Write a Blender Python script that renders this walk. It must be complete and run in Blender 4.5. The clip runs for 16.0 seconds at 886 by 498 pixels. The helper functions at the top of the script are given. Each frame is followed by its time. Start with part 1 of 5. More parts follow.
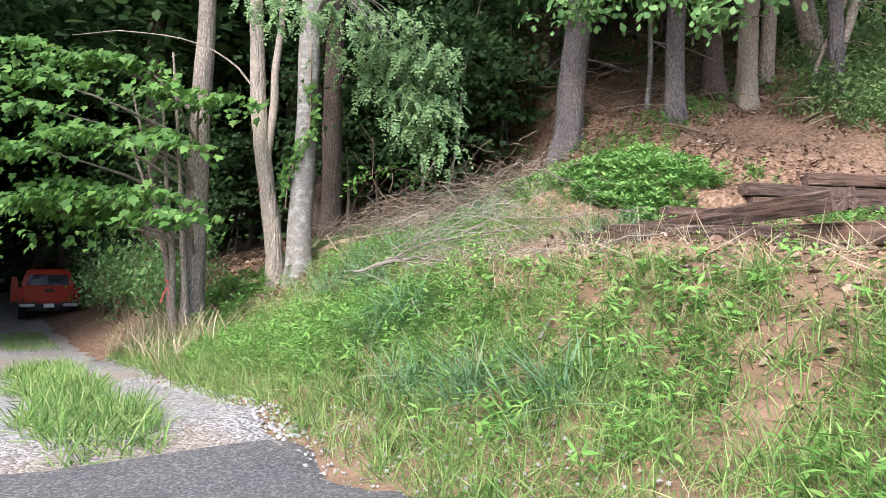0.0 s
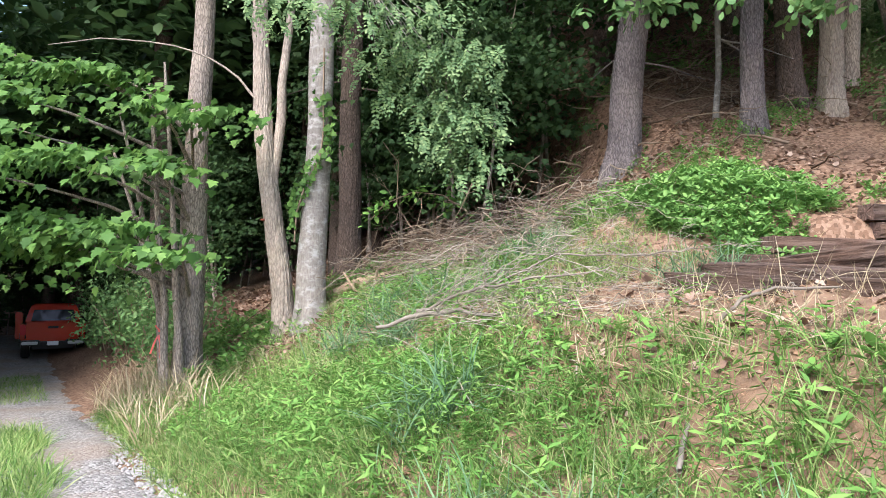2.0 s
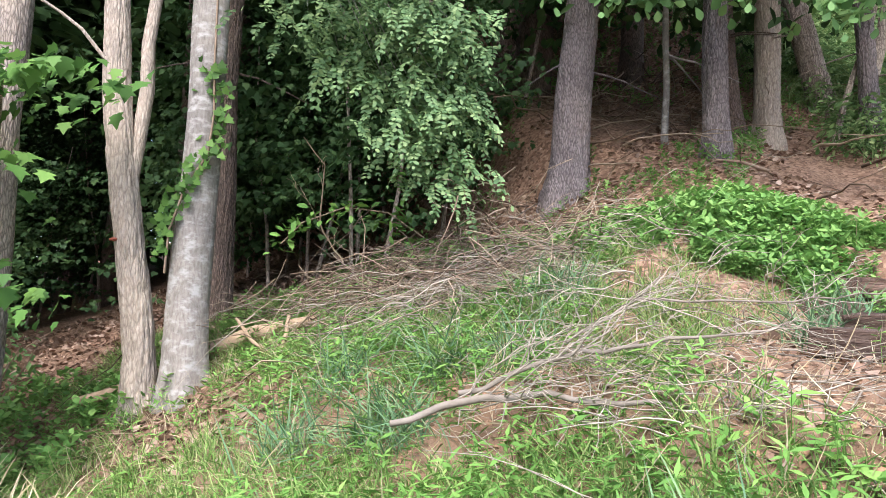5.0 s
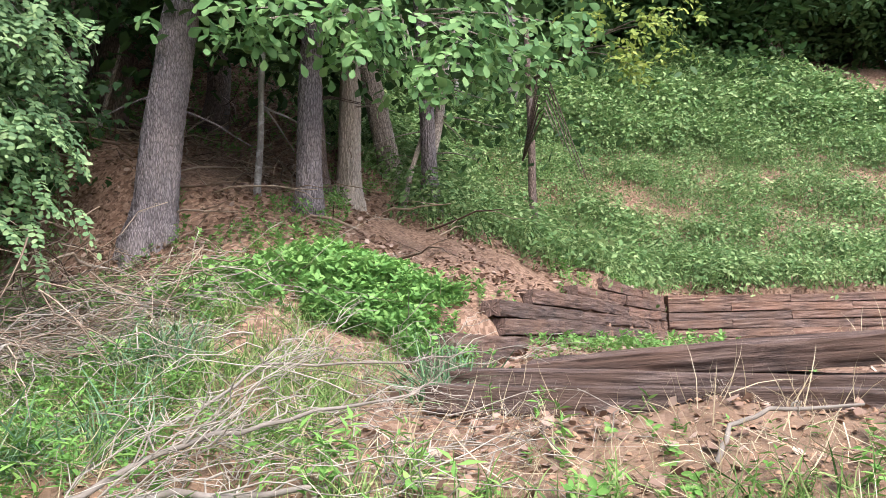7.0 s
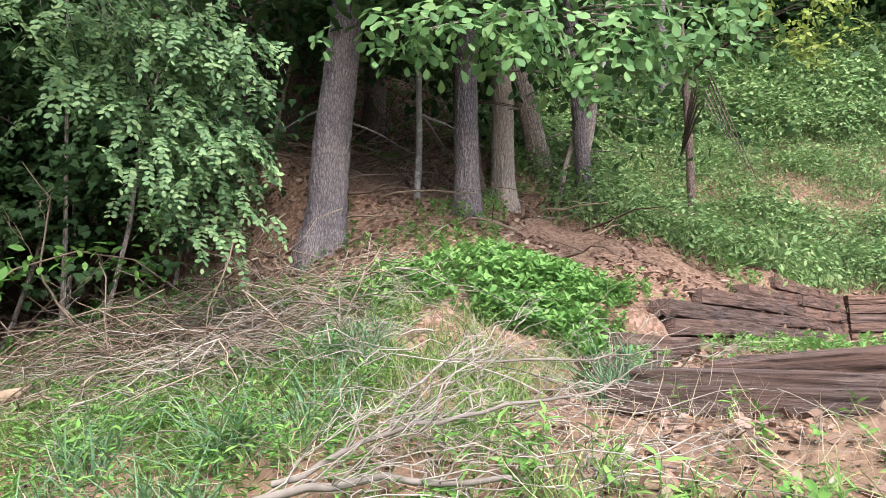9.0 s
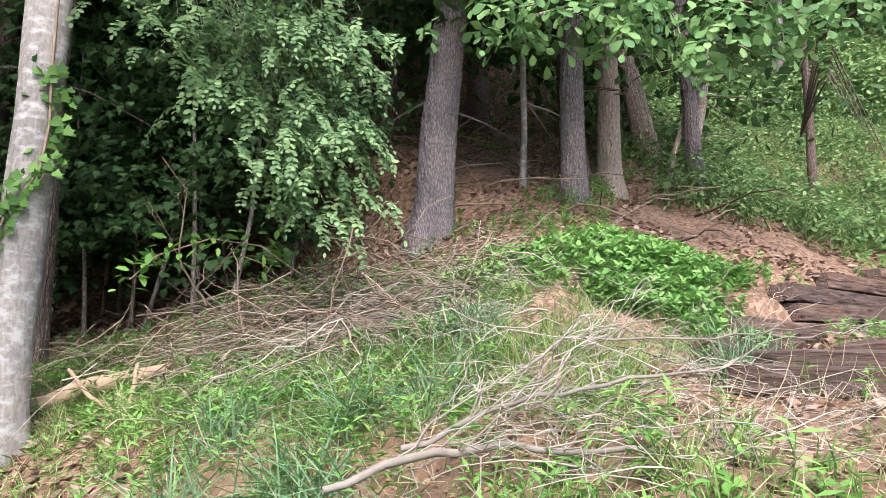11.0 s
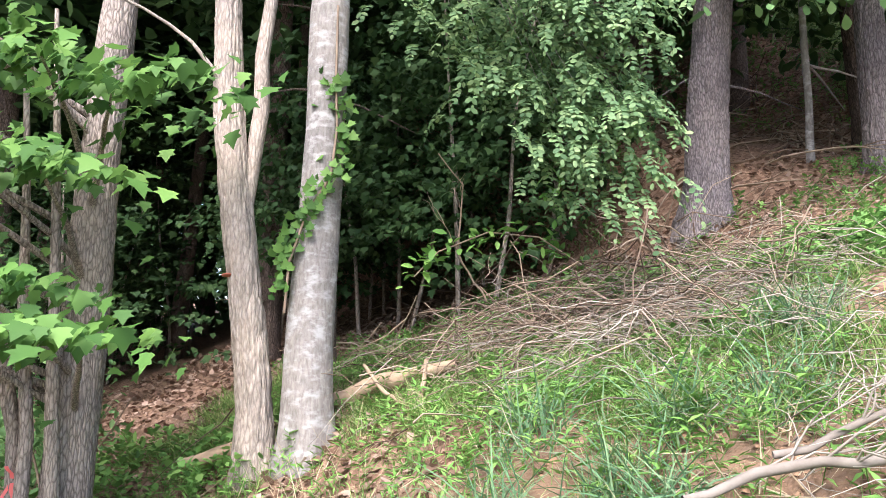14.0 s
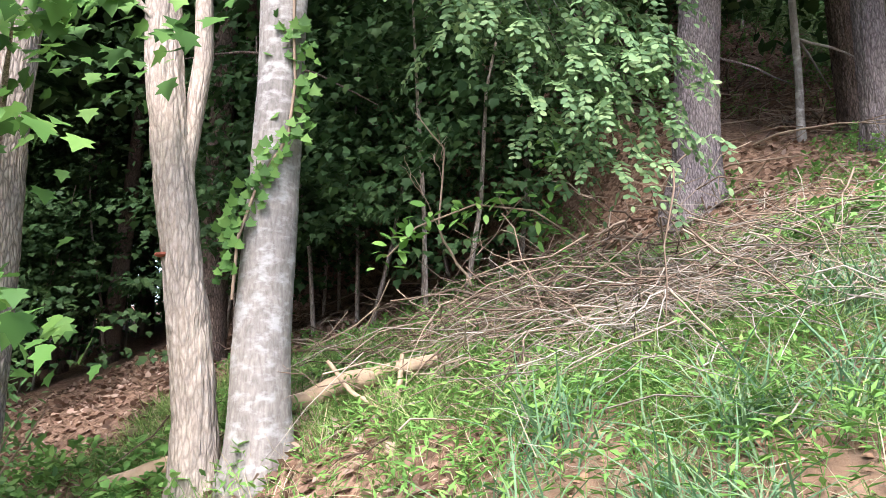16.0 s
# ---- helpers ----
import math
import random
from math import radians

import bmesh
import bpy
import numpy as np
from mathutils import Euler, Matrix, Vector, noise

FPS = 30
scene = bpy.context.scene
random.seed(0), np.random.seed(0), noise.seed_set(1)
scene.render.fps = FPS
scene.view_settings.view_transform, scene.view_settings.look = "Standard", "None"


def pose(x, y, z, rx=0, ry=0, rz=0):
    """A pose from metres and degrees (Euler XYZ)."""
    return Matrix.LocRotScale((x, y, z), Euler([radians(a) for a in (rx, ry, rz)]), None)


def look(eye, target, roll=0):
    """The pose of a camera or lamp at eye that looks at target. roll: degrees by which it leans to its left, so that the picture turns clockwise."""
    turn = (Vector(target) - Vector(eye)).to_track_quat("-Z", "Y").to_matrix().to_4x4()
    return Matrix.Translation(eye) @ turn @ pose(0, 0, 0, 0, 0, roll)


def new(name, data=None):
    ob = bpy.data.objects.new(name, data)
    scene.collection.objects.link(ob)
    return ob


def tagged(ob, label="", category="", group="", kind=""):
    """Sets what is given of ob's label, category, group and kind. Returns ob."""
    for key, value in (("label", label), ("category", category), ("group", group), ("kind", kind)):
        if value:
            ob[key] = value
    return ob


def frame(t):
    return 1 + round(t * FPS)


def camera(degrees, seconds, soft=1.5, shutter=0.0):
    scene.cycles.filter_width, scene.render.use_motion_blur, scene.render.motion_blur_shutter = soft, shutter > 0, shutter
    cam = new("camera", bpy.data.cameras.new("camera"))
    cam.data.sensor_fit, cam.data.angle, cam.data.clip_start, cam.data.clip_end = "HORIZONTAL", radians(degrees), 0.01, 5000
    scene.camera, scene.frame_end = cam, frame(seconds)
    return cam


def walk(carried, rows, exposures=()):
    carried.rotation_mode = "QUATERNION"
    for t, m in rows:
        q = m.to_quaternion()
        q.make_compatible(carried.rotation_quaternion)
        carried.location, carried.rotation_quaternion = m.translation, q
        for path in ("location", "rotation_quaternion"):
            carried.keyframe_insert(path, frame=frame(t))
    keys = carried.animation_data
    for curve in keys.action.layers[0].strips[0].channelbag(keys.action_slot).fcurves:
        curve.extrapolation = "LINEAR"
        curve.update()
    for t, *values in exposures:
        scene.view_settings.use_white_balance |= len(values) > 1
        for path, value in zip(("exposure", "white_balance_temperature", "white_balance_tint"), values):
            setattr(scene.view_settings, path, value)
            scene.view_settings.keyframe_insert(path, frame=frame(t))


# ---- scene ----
cam = camera(64.2, 16.0, 0.75)
PATH = [
    (0, (0.135, 1.214, 1.175), (-0.187, 3.188, 1.164), 1.1),
    (0.5, (0.077, 1.675, 1.231), (-0.265, 3.645, 1.239), 0.7),
    (1, (-0.051, 2.117, 1.284), (-0.408, 4.085, 1.302), 0.3),
    (1.5, (-0.199, 2.534, 1.334), (-0.575, 4.498, 1.364), 0.2),
    (2, (-0.377, 2.948, 1.383), (-0.76, 4.91, 1.434), 0.4),
    (2.5, (-0.582, 3.313, 1.403), (-0.95, 5.278, 1.454), 0.6),
    (3, (-0.796, 3.707, 1.411), (-1.143, 5.677, 1.442), 0.6),
    (3.2, (-0.905, 3.849, 1.401), (-1.243, 5.82, 1.428), 0.6),
    (5.5, (-2.36, 5.495, 1.503), (-1.875, 7.423, 1.718), 0.7),
    (6, (-2.418, 5.682, 1.548), (-1.576, 7.477, 1.812), 0.3),
    (6.5, (-2.376, 5.731, 1.551), (-1.255, 7.364, 1.829), -0.6),
    (7, (-2.339, 5.722, 1.554), (-1.076, 7.245, 1.841), -1.3),
    (7.5, (-2.413, 5.743, 1.571), (-1.201, 7.306, 1.865), -1.5),
    (8, (-2.506, 5.809, 1.575), (-1.477, 7.498, 1.877), -0.9),
    (8.2, (-2.55, 5.834, 1.574), (-1.614, 7.576, 1.875), -0.6),
    (10.3, (-2.531, 5.723, 1.425), (-1.605, 7.47, 1.73), -0.7),
    (10.5, (-2.565, 5.734, 1.427), (-1.696, 7.51, 1.728), -0.5),
    (11, (-2.661, 5.772, 1.424), (-1.986, 7.632, 1.713), -0.1),
    (11.5, (-2.717, 5.8, 1.42), (-2.249, 7.727, 1.679), 0.1),
    (12, (-2.784, 5.838, 1.401), (-2.476, 7.8, 1.638), 0.1),
    (12.5, (-2.872, 5.895, 1.4), (-2.702, 7.869, 1.669), -0.1),
    (13, (-2.904, 6.012, 1.415), (-2.824, 7.988, 1.713), -0.1),
    (13.5, (-2.96, 6.093, 1.379), (-2.907, 8.067, 1.694), -0.2),
    (14, (-3.002, 6.227, 1.355), (-2.954, 8.203, 1.659), -0.1),
    (14.5, (-3.036, 6.445, 1.326), (-2.99, 8.426, 1.595), -0.0),
    (15, (-3.166, 6.628, 1.315), (-3.112, 8.609, 1.587), -0.1),
    (15.5, (-3.206, 6.861, 1.321), (-3.104, 8.836, 1.62), -0.4),
    (16, (-3.188, 7.092, 1.308), (-2.994, 9.059, 1.614), -0.8),
]
walk(cam, [(t, look(eye, target, roll)) for t, eye, target, roll in PATH],
     [(0, 1.58, 6100, 14.5), (3, 1.67, 6080, 16), (7, 1.70, 6080, 17), (11, 1.78, 6080, 17.5), (14.5, 2.0, 6050, 19), (16, 2.03, 6050, 19)])

# ---------------------------------------------------------------- world and light
SUN_EL, SUN_AZ = radians(50), radians(196)
world = bpy.data.worlds.new("world")
scene.world = world
world.use_nodes = True
wn = world.node_tree
sky = wn.nodes.new("ShaderNodeTexSky")
sky.sky_type, sky.sun_disc, sky.sun_elevation, sky.sun_rotation = "NISHITA", False, SUN_EL, SUN_AZ
sky.air_density, sky.dust_density = 1.0, 3.0
wn.links.new(sky.outputs[0], wn.nodes["Background"].inputs[0])
wn.nodes["Background"].inputs[1].default_value = 0.15
sun = new("sun", bpy.data.lights.new("sun", "SUN"))
sun.data.energy, sun.data.angle, sun.data.color = 1.9, radians(30), (1.0, 0.96, 0.90)
sun_from = Vector((math.sin(SUN_AZ) * math.cos(SUN_EL), math.cos(SUN_AZ) * math.cos(SUN_EL), math.sin(SUN_EL)))
sun.matrix_world = look(sun_from * 60, (0, 0, 0))

rng = np.random.default_rng(7)


# ---------------------------------------------------------------- materials
class Mat:
    """A small wrapper that wires procedural node materials."""

    def __init__(self, name, rough=0.8):
        self.m = bpy.data.materials.new(name)
        self.m.use_nodes = True
        self.t = self.m.node_tree
        self.b = self.t.nodes["Principled BSDF"]
        self.b.inputs["Roughness"].default_value = rough
        self.b.inputs["Specular IOR Level"].default_value = 0.3
        self.co = self.n("ShaderNodeTexCoord").outputs["Object"]

    def n(self, kind, **kw):
        node = self.t.nodes.new(kind)
        for k, v in kw.items():
            node.inputs[k].default_value = v
        return node

    def link(self, a, b):
        self.t.links.new(a, b)

    def scaled(self, sx, sy, sz):
        m = self.n("ShaderNodeMapping")
        m.inputs["Scale"].default_value = (sx, sy, sz)
        self.link(self.co, m.inputs["Vector"])
        return m.outputs[0]

    def noise(self, scale, detail=4, vec=None, rough=0.6):
        t = self.n("ShaderNodeTexNoise", Scale=scale, Detail=detail, Roughness=rough)
        self.link(vec or self.co, t.inputs["Vector"])
        return t.outputs["Fac"]

    def voronoi(self, scale, vec=None, feature="F1", out="Distance"):
        t = self.n("ShaderNodeTexVoronoi", Scale=scale)
        t.feature = feature
        self.link(vec or self.co, t.inputs["Vector"])
        return t.outputs[out]

    def ramp(self, fac, *stops):
        r = self.n("ShaderNodeValToRGB")
        e = r.color_ramp.elements
        while len(e) < len(stops):
            e.new(0.5)
        for el, (p, c) in zip(e, stops):
            el.position, el.color = p, (*c, 1) if len(c) == 3 else c
        self.link(fac, r.inputs[0])
        return r.outputs[0]

    def mix(self, fac, a, b, mode="MIX"):
        x = self.t.nodes.new("ShaderNodeMix")
        x.data_type, x.blend_type = "RGBA", mode
        for s, v in ((x.inputs[0], fac), (x.inputs[6], a), (x.inputs[7], b)):
            if isinstance(v, (int, float)):
                s.default_value = v
            elif isinstance(v, tuple):
                s.default_value = (*v, 1)
            else:
                self.link(v, s)
        return x.outputs[2]

    def math(self, op, a, b=0.0):
        x = self.t.nodes.new("ShaderNodeMath")
        x.operation = op
        for s, v in ((x.inputs[0], a), (x.inputs[1], b)):
            if isinstance(v, (int, float)):
                s.default_value = v
            else:
                self.link(v, s)
        return x.outputs[0]

    def bump(self, h, strength=0.5, dist=0.02):
        b = self.n("ShaderNodeBump", Strength=strength, Distance=dist)
        self.link(h, b.inputs["Height"])
        self.link(b.outputs[0], self.b.inputs["Normal"])

    def color(self, c):
        self.link(c, self.b.inputs["Base Color"])
        return self.m


def bark(name, dark, light, scale=1.0, lichen=None, depth=0.02):
    k = Mat(name, 0.9)
    v = k.scaled(40 * scale, 40 * scale, 9.0 * scale)
    fine = k.noise(9.0, 7, k.scaled(4, 4, 1.8), 0.7)
    broad = k.noise(1.3, 3)
    warp = k.mix(0.35, v, k.n("ShaderNodeTexNoise", Scale=5.0).outputs["Color"], "ADD")
    ridges = k.voronoi(1.0, warp, "DISTANCE_TO_EDGE")
    c = k.ramp(ridges, (0.0, tuple(0.75 * p + 0.25 * q for p, q in zip(dark, light))), (0.07, tuple(0.45 * p + 0.55 * q for p, q in zip(dark, light))), (0.2, light))
    c = k.mix(1.0, c, k.ramp(fine, (0.3, (0.62, 0.62, 0.62)), (0.62, (1.08, 1.08, 1.08))), "MULTIPLY")
    c = k.mix(1.0, c, k.ramp(broad, (0.35, (0.72, 0.72, 0.74)), (0.7, (1.1, 1.08, 1.04))), "MULTIPLY")
    if lichen:
        c = k.mix(k.ramp(k.noise(8.0, 6, k.scaled(1, 1, 1.8)), (0.5, (0, 0, 0)), (0.66, (0.8, 0.8, 0.8))), c, lichen)
    k.bump(k.math("ADD", k.math("MINIMUM", ridges, 0.3), k.math("MULTIPLY", fine, 0.25)), 0.9, depth)
    return k.color(c)


def leaf(name, a, b, c, trans=0.35, rough=0.6):
    k = Mat(name, rough)
    k.b.inputs["Specular IOR Level"].default_value = 0.2
    a, b, c = [tuple(0.86 * q + 0.14 * (0.3 * p[0] + 0.6 * p[1] + 0.1 * p[2]) for q in p) for p in (a, b, c)]
    rnd = k.n("ShaderNodeNewGeometry").outputs["Random Per Island"]
    col = k.ramp(rnd, (0.0, a), (0.5, b), (1.0, c))
    col = k.mix(k.ramp(k.noise(0.9, 2), (0.3, (0, 0, 0)), (0.7, (1, 1, 1))), col, k.mix(0.4, col, tuple(0.6 * q for q in a)))
    k.color(col)
    tr = k.n("ShaderNodeBsdfTranslucent")
    k.link(col, tr.inputs[0])
    mx = k.n("ShaderNodeMixShader", Fac=trans)
    k.link(k.b.outputs[0], mx.inputs[1])
    k.link(tr.outputs[0], mx.inputs[2])
    k.link(mx.outputs[0], k.t.nodes["Material Output"].inputs[0])
    return k.m


def plain(name, col, rough=0.5, metal=0.0, var=0.12, scale=6.0):
    k = Mat(name, rough)
    k.b.inputs["Metallic"].default_value = metal
    c = k.mix(k.noise(scale, 4), tuple(q * (1 - var) for q in col), tuple(min(1, q * (1 + var)) for q in col))
    return k.color(c)


def twig_material(name, a, b, c):
    """Dry wood whose tone changes from stem to stem."""
    k = Mat(name, 0.9)
    col = k.ramp(k.n("ShaderNodeNewGeometry").outputs["Random Per Island"], (0.0, a), (0.45, b), (1.0, c))
    col = k.mix(1.0, col, k.ramp(k.noise(9, 5), (0.3, (0.7, 0.68, 0.66)), (0.7, (1.1, 1.1, 1.1))), "MULTIPLY")
    k.bump(k.noise(60, 4), 0.4, 0.004)
    return k.color(col)


def ground_material():
    k = Mat("soil_and_litter", 0.95)
    big = k.noise(0.55, 5)
    mid = k.noise(4.0, 6)
    fine = k.noise(40, 5)
    clay = k.ramp(mid, (0.25, (0.11, 0.072, 0.044)), (0.5, (0.20, 0.132, 0.082)), (0.75, (0.275, 0.19, 0.125)))
    chips = k.voronoi(26, None, "F1", "Color")
    grey = k.n("ShaderNodeRGBToBW")
    k.link(chips, grey.inputs[0])
    litter = k.ramp(grey.outputs[0], (0.1, (0.07, 0.042, 0.026)), (0.45, (0.175, 0.107, 0.068)), (0.8, (0.31, 0.21, 0.145)))
    # litter gathers under the trees, further up the bank
    sep = k.n("ShaderNodeSeparateXYZ")
    k.link(k.co, sep.inputs[0])
    s = k.math("ADD", k.math("MULTIPLY", k.math("ADD", sep.outputs[0], 2.04), 0.745), k.math("MULTIPLY", k.math("SUBTRACT", sep.outputs[1], 6.3), 0.67))
    far = k.math("MAXIMUM", k.math("MULTIPLY", k.math("SUBTRACT", sep.outputs[1], 9.5), 0.25), 0.0)
    f = k.math("ADD", k.math("ADD", k.math("MULTIPLY", s, 0.13), far), k.math("MULTIPLY", big, 0.9))
    c = k.mix(k.ramp(f, (0.78, (0, 0, 0)), (1.1, (1, 1, 1))), clay, litter)
    c = k.mix(k.ramp(fine, (0.3, (0, 0, 0)), (0.75, (1, 1, 1))), c, k.mix(0.55, c, (0.16, 0.09, 0.05)))
    k.bump(k.math("ADD", k.math("MULTIPLY", fine, 0.4), k.math("ADD", mid, k.math("MULTIPLY", grey.outputs[0], 0.3))), 0.8, 0.04)
    return k.color(c)


def gravel_material():
    k = Mat("gravel", 0.9)
    v = k.voronoi(38, None, "F1", "Color")
    g = k.n("ShaderNodeRGBToBW")
    k.link(v, g.inputs[0])
    c = k.ramp(g.outputs[0], (0.1, (0.12, 0.115, 0.105)), (0.5, (0.25, 0.24, 0.225)), (0.9, (0.42, 0.41, 0.39)))
    dirt = k.ramp(k.noise(0.7, 5), (0.45, (0, 0, 0)), (0.62, (1, 1, 1)))
    sep = k.n("ShaderNodeSeparateXYZ")
    k.link(k.co, sep.inputs[0])
    far = k.ramp(k.math("ADD", k.math("MULTIPLY", sep.outputs[1], 0.1), k.math("MULTIPLY", k.noise(1.1, 4), 0.4)), (1.04, (0, 0, 0)), (1.24, (1, 1, 1)))
    c = k.mix(k.math("MULTIPLY", dirt, 0.5), c, (0.26, 0.19, 0.13))
    c = k.mix(far, c, k.mix(k.ramp(k.noise(7, 6), (0.35, (0, 0, 0)), (0.65, (1, 1, 1))), k.mix(0.75, c, (0.13, 0.08, 0.055)), (0.21, 0.14, 0.10)))
    k.bump(k.math("SUBTRACT", 1.0, k.voronoi(38)), 0.8, 0.02)
    return k.color(c)


def asphalt_material():
    k = Mat("asphalt", 0.9)
    c = k.mix(k.noise(120, 4), (0.05, 0.05, 0.052), (0.17, 0.167, 0.165))
    c = k.mix(k.ramp(k.noise(1.2, 4), (0.4, (0, 0, 0)), (0.8, (1, 1, 1))), c, (0.14, 0.13, 0.118))
    specks = k.voronoi(70, None, "F1", "Color")
    grey = k.n("ShaderNodeRGBToBW")
    k.link(specks, grey.inputs[0])
    c = k.mix(1.0, c, k.ramp(grey.outputs[0], (0.15, (0.6, 0.6, 0.6)), (0.6, (1.0, 1.0, 1.0)), (0.85, (1.7, 1.66, 1.6))), "MULTIPLY")
    k.bump(k.math("ADD", k.noise(150, 3), k.math("MULTIPLY", grey.outputs[0], 0.5)), 0.8, 0.012)
    return k.color(c)


def tie_material():
    k = Mat("creosoted_timber", 0.85)
    rnd = k.n("ShaderNodeObjectInfo").outputs["Random"]
    grain = k.noise(3.0, 8, k.scaled(0.5, 11, 11), 0.75)
    broad = k.noise(1.6, 4, k.scaled(1, 2, 2))
    c = k.ramp(grain, (0.36, (0.012, 0.009, 0.008)), (0.47, (0.07, 0.05, 0.042)), (0.6, (0.20, 0.155, 0.13)), (0.7, (0.33, 0.28, 0.24)))
    c = k.mix(k.ramp(broad, (0.4, (0, 0, 0)), (0.7, (1, 1, 1))), c, (0.12, 0.08, 0.06))
    c = k.mix(k.math("MULTIPLY", rnd, 0.8), c, k.mix(1.0, c, (2.0, 1.72, 1.5), "MULTIPLY"))
    c = k.mix(1.0, c, k.ramp(k.noise(1.0, 6, k.scaled(3, 55, 55), 0.7), (0.36, (0.4, 0.4, 0.4)), (0.46, (1.0, 1.0, 1.0))), "MULTIPLY")
    k.bump(grain, 1.0, 0.04)
    return k.color(c)


def end_material():
    k = Mat("sawn_timber_end", 0.9)
    rings = k.noise(6.0, 6, k.scaled(1, 14, 3))
    return k.color(k.ramp(rings, (0.3, (0.035, 0.024, 0.019)), (0.65, (0.16, 0.105, 0.08))))


M_GROUND, M_GRAVEL, M_ASPHALT = ground_material(), gravel_material(), asphalt_material()
M_TIE, M_TIE_END = tie_material(), end_material()
M_BARK_PINE = bark("pine_bark", (0.075, 0.064, 0.062), (0.28, 0.245, 0.24), 1.1, None, 0.03)
M_BARK_PALE = bark("pale_smooth_bark", (0.22, 0.20, 0.175), (0.29, 0.27, 0.24), 0.6, (0.40, 0.395, 0.37), 0.004)
M_BARK_FLAKY = bark("flaky_bark", (0.27, 0.22, 0.175), (0.45, 0.39, 0.32), 0.9, None, 0.02)
M_BARK_MAPLE = bark("maple_bark", (0.12, 0.095, 0.075), (0.48, 0.41, 0.34), 1.0, None, 0.02)
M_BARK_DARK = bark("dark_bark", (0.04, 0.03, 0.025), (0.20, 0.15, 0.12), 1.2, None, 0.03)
M_TWIG = twig_material("dry_twig", (0.07, 0.045, 0.03), (0.20, 0.145, 0.10), (0.40, 0.32, 0.23))
M_TWIG_GREY = twig_material("grey_twig", (0.14, 0.12, 0.095), (0.27, 0.24, 0.19), (0.44, 0.40, 0.32))
M_BRANCH = twig_material("weathered_branch", (0.17, 0.145, 0.115), (0.21, 0.185, 0.15), (0.25, 0.22, 0.18))
M_WOOD_RAW = twig_material("bare_dead_wood", (0.27, 0.19, 0.12), (0.36, 0.265, 0.17), (0.46, 0.36, 0.24))
M_MAPLE = leaf("maple_leaf", (0.05, 0.14, 0.02), (0.10, 0.25, 0.032), (0.18, 0.36, 0.05))
M_LOCUST = leaf("locust_leaf", (0.10, 0.21, 0.075), (0.18, 0.32, 0.11), (0.29, 0.43, 0.15))
M_HICKORY = leaf("hickory_leaf", (0.09, 0.22, 0.06), (0.155, 0.33, 0.085), (0.25, 0.43, 0.12))
M_YELLOW = leaf("yellowing_leaf", (0.16, 0.26, 0.03), (0.27, 0.37, 0.04), (0.36, 0.42, 0.05))
# Green set extra dark, so the wood's shade sits partly in this colour.
M_WOODS = leaf("shaded_woodland_leaf", (0.03, 0.08, 0.022), (0.05, 0.12, 0.03), (0.085, 0.165, 0.04), 0.35)
M_GRASS = leaf("grass_blade", (0.07, 0.17, 0.025), (0.19, 0.36, 0.05), (0.42, 0.50, 0.16), 0.3)
M_SEDGE = leaf("sedge_blade", (0.09, 0.21, 0.09), (0.14, 0.29, 0.12), (0.24, 0.37, 0.15), 0.25)
M_WEED = leaf("weed_leaf", (0.10, 0.26, 0.03), (0.16, 0.38, 0.045), (0.26, 0.47, 0.07), 0.3)
M_NETTLE = leaf("nettle_leaf", (0.10, 0.25, 0.04), (0.16, 0.37, 0.055), (0.26, 0.47, 0.085), 0.35)
M_BRAMBLE = leaf("bramble_leaf", (0.09, 0.20, 0.05), (0.19, 0.34, 0.085), (0.36, 0.48, 0.17), 0.35)
M_STRAW = leaf("straw", (0.34, 0.26, 0.13), (0.48, 0.39, 0.22), (0.58, 0.50, 0.31), 0.1)
M_LITTER = leaf("dead_leaf", (0.16, 0.09, 0.055), (0.29, 0.18, 0.115), (0.46, 0.34, 0.25), 0.05, 0.8)
M_CLOD = plain("clay_clod", (0.30, 0.185, 0.11), 0.95, 0, 0.3, 12)
M_STONE = plain("gravel_stone", (0.30, 0.29, 0.275), 0.9, 0, 0.35, 9)


# ---------------------------------------------------------------- terrain
def along(x, y):
    """Distance across the lane's right edge (s, uphill positive) and along it (u, away from the road)."""
    return 0.745 * (x + 2.04) + 0.67 * (y - 6.3), -0.67 * (x + 2.04) + 0.745 * (y - 6.3)


def place(s, u):
    return -2.04 + 0.745 * s - 0.67 * u, 6.3 + 0.67 * s + 0.745 * u


def step(a, b, v):
    f = np.clip((v - a) / (b - a), 0, 1)
    return f * f * (3 - 2 * f)


WALL_A, WALL_DIR = np.array((1.41, 10.20)), np.array((0.927, 0.375))
WALL_C = np.array((10.1, 13.72))
BACK_DIR = np.array((0.814, -0.581))


def behind(x, y):
    """Signed distance behind the two timber walls."""
    side = -WALL_DIR[1] * (x - WALL_A[0]) + WALL_DIR[0] * (y - WALL_A[1])
    back = -BACK_DIR[1] * (x - WALL_C[0]) + BACK_DIR[0] * (y - WALL_C[1])
    return np.maximum(side, back)


def wobble(x, y):
    return (0.05 * np.sin(1.9 * x + 0.7 * y) + 0.04 * np.sin(1.3 * y - 2.3 * x + 1.0) + 0.025 * np.sin(5.1 * x + 3.7 * y)
            + 0.02 * np.sin(4.3 * y - 6.1 * x) + 0.012 * np.sin(11 * x + 2 * y) + 0.012 * np.sin(9 * y - 4 * x))


def lane(u):
    return np.interp(u, (-30, -3, 0, 3.7, 9, 14, 20, 60), (-0.1, -0.2, -0.16, -0.56, -1.08, -1.38, -1.74, -2.1))


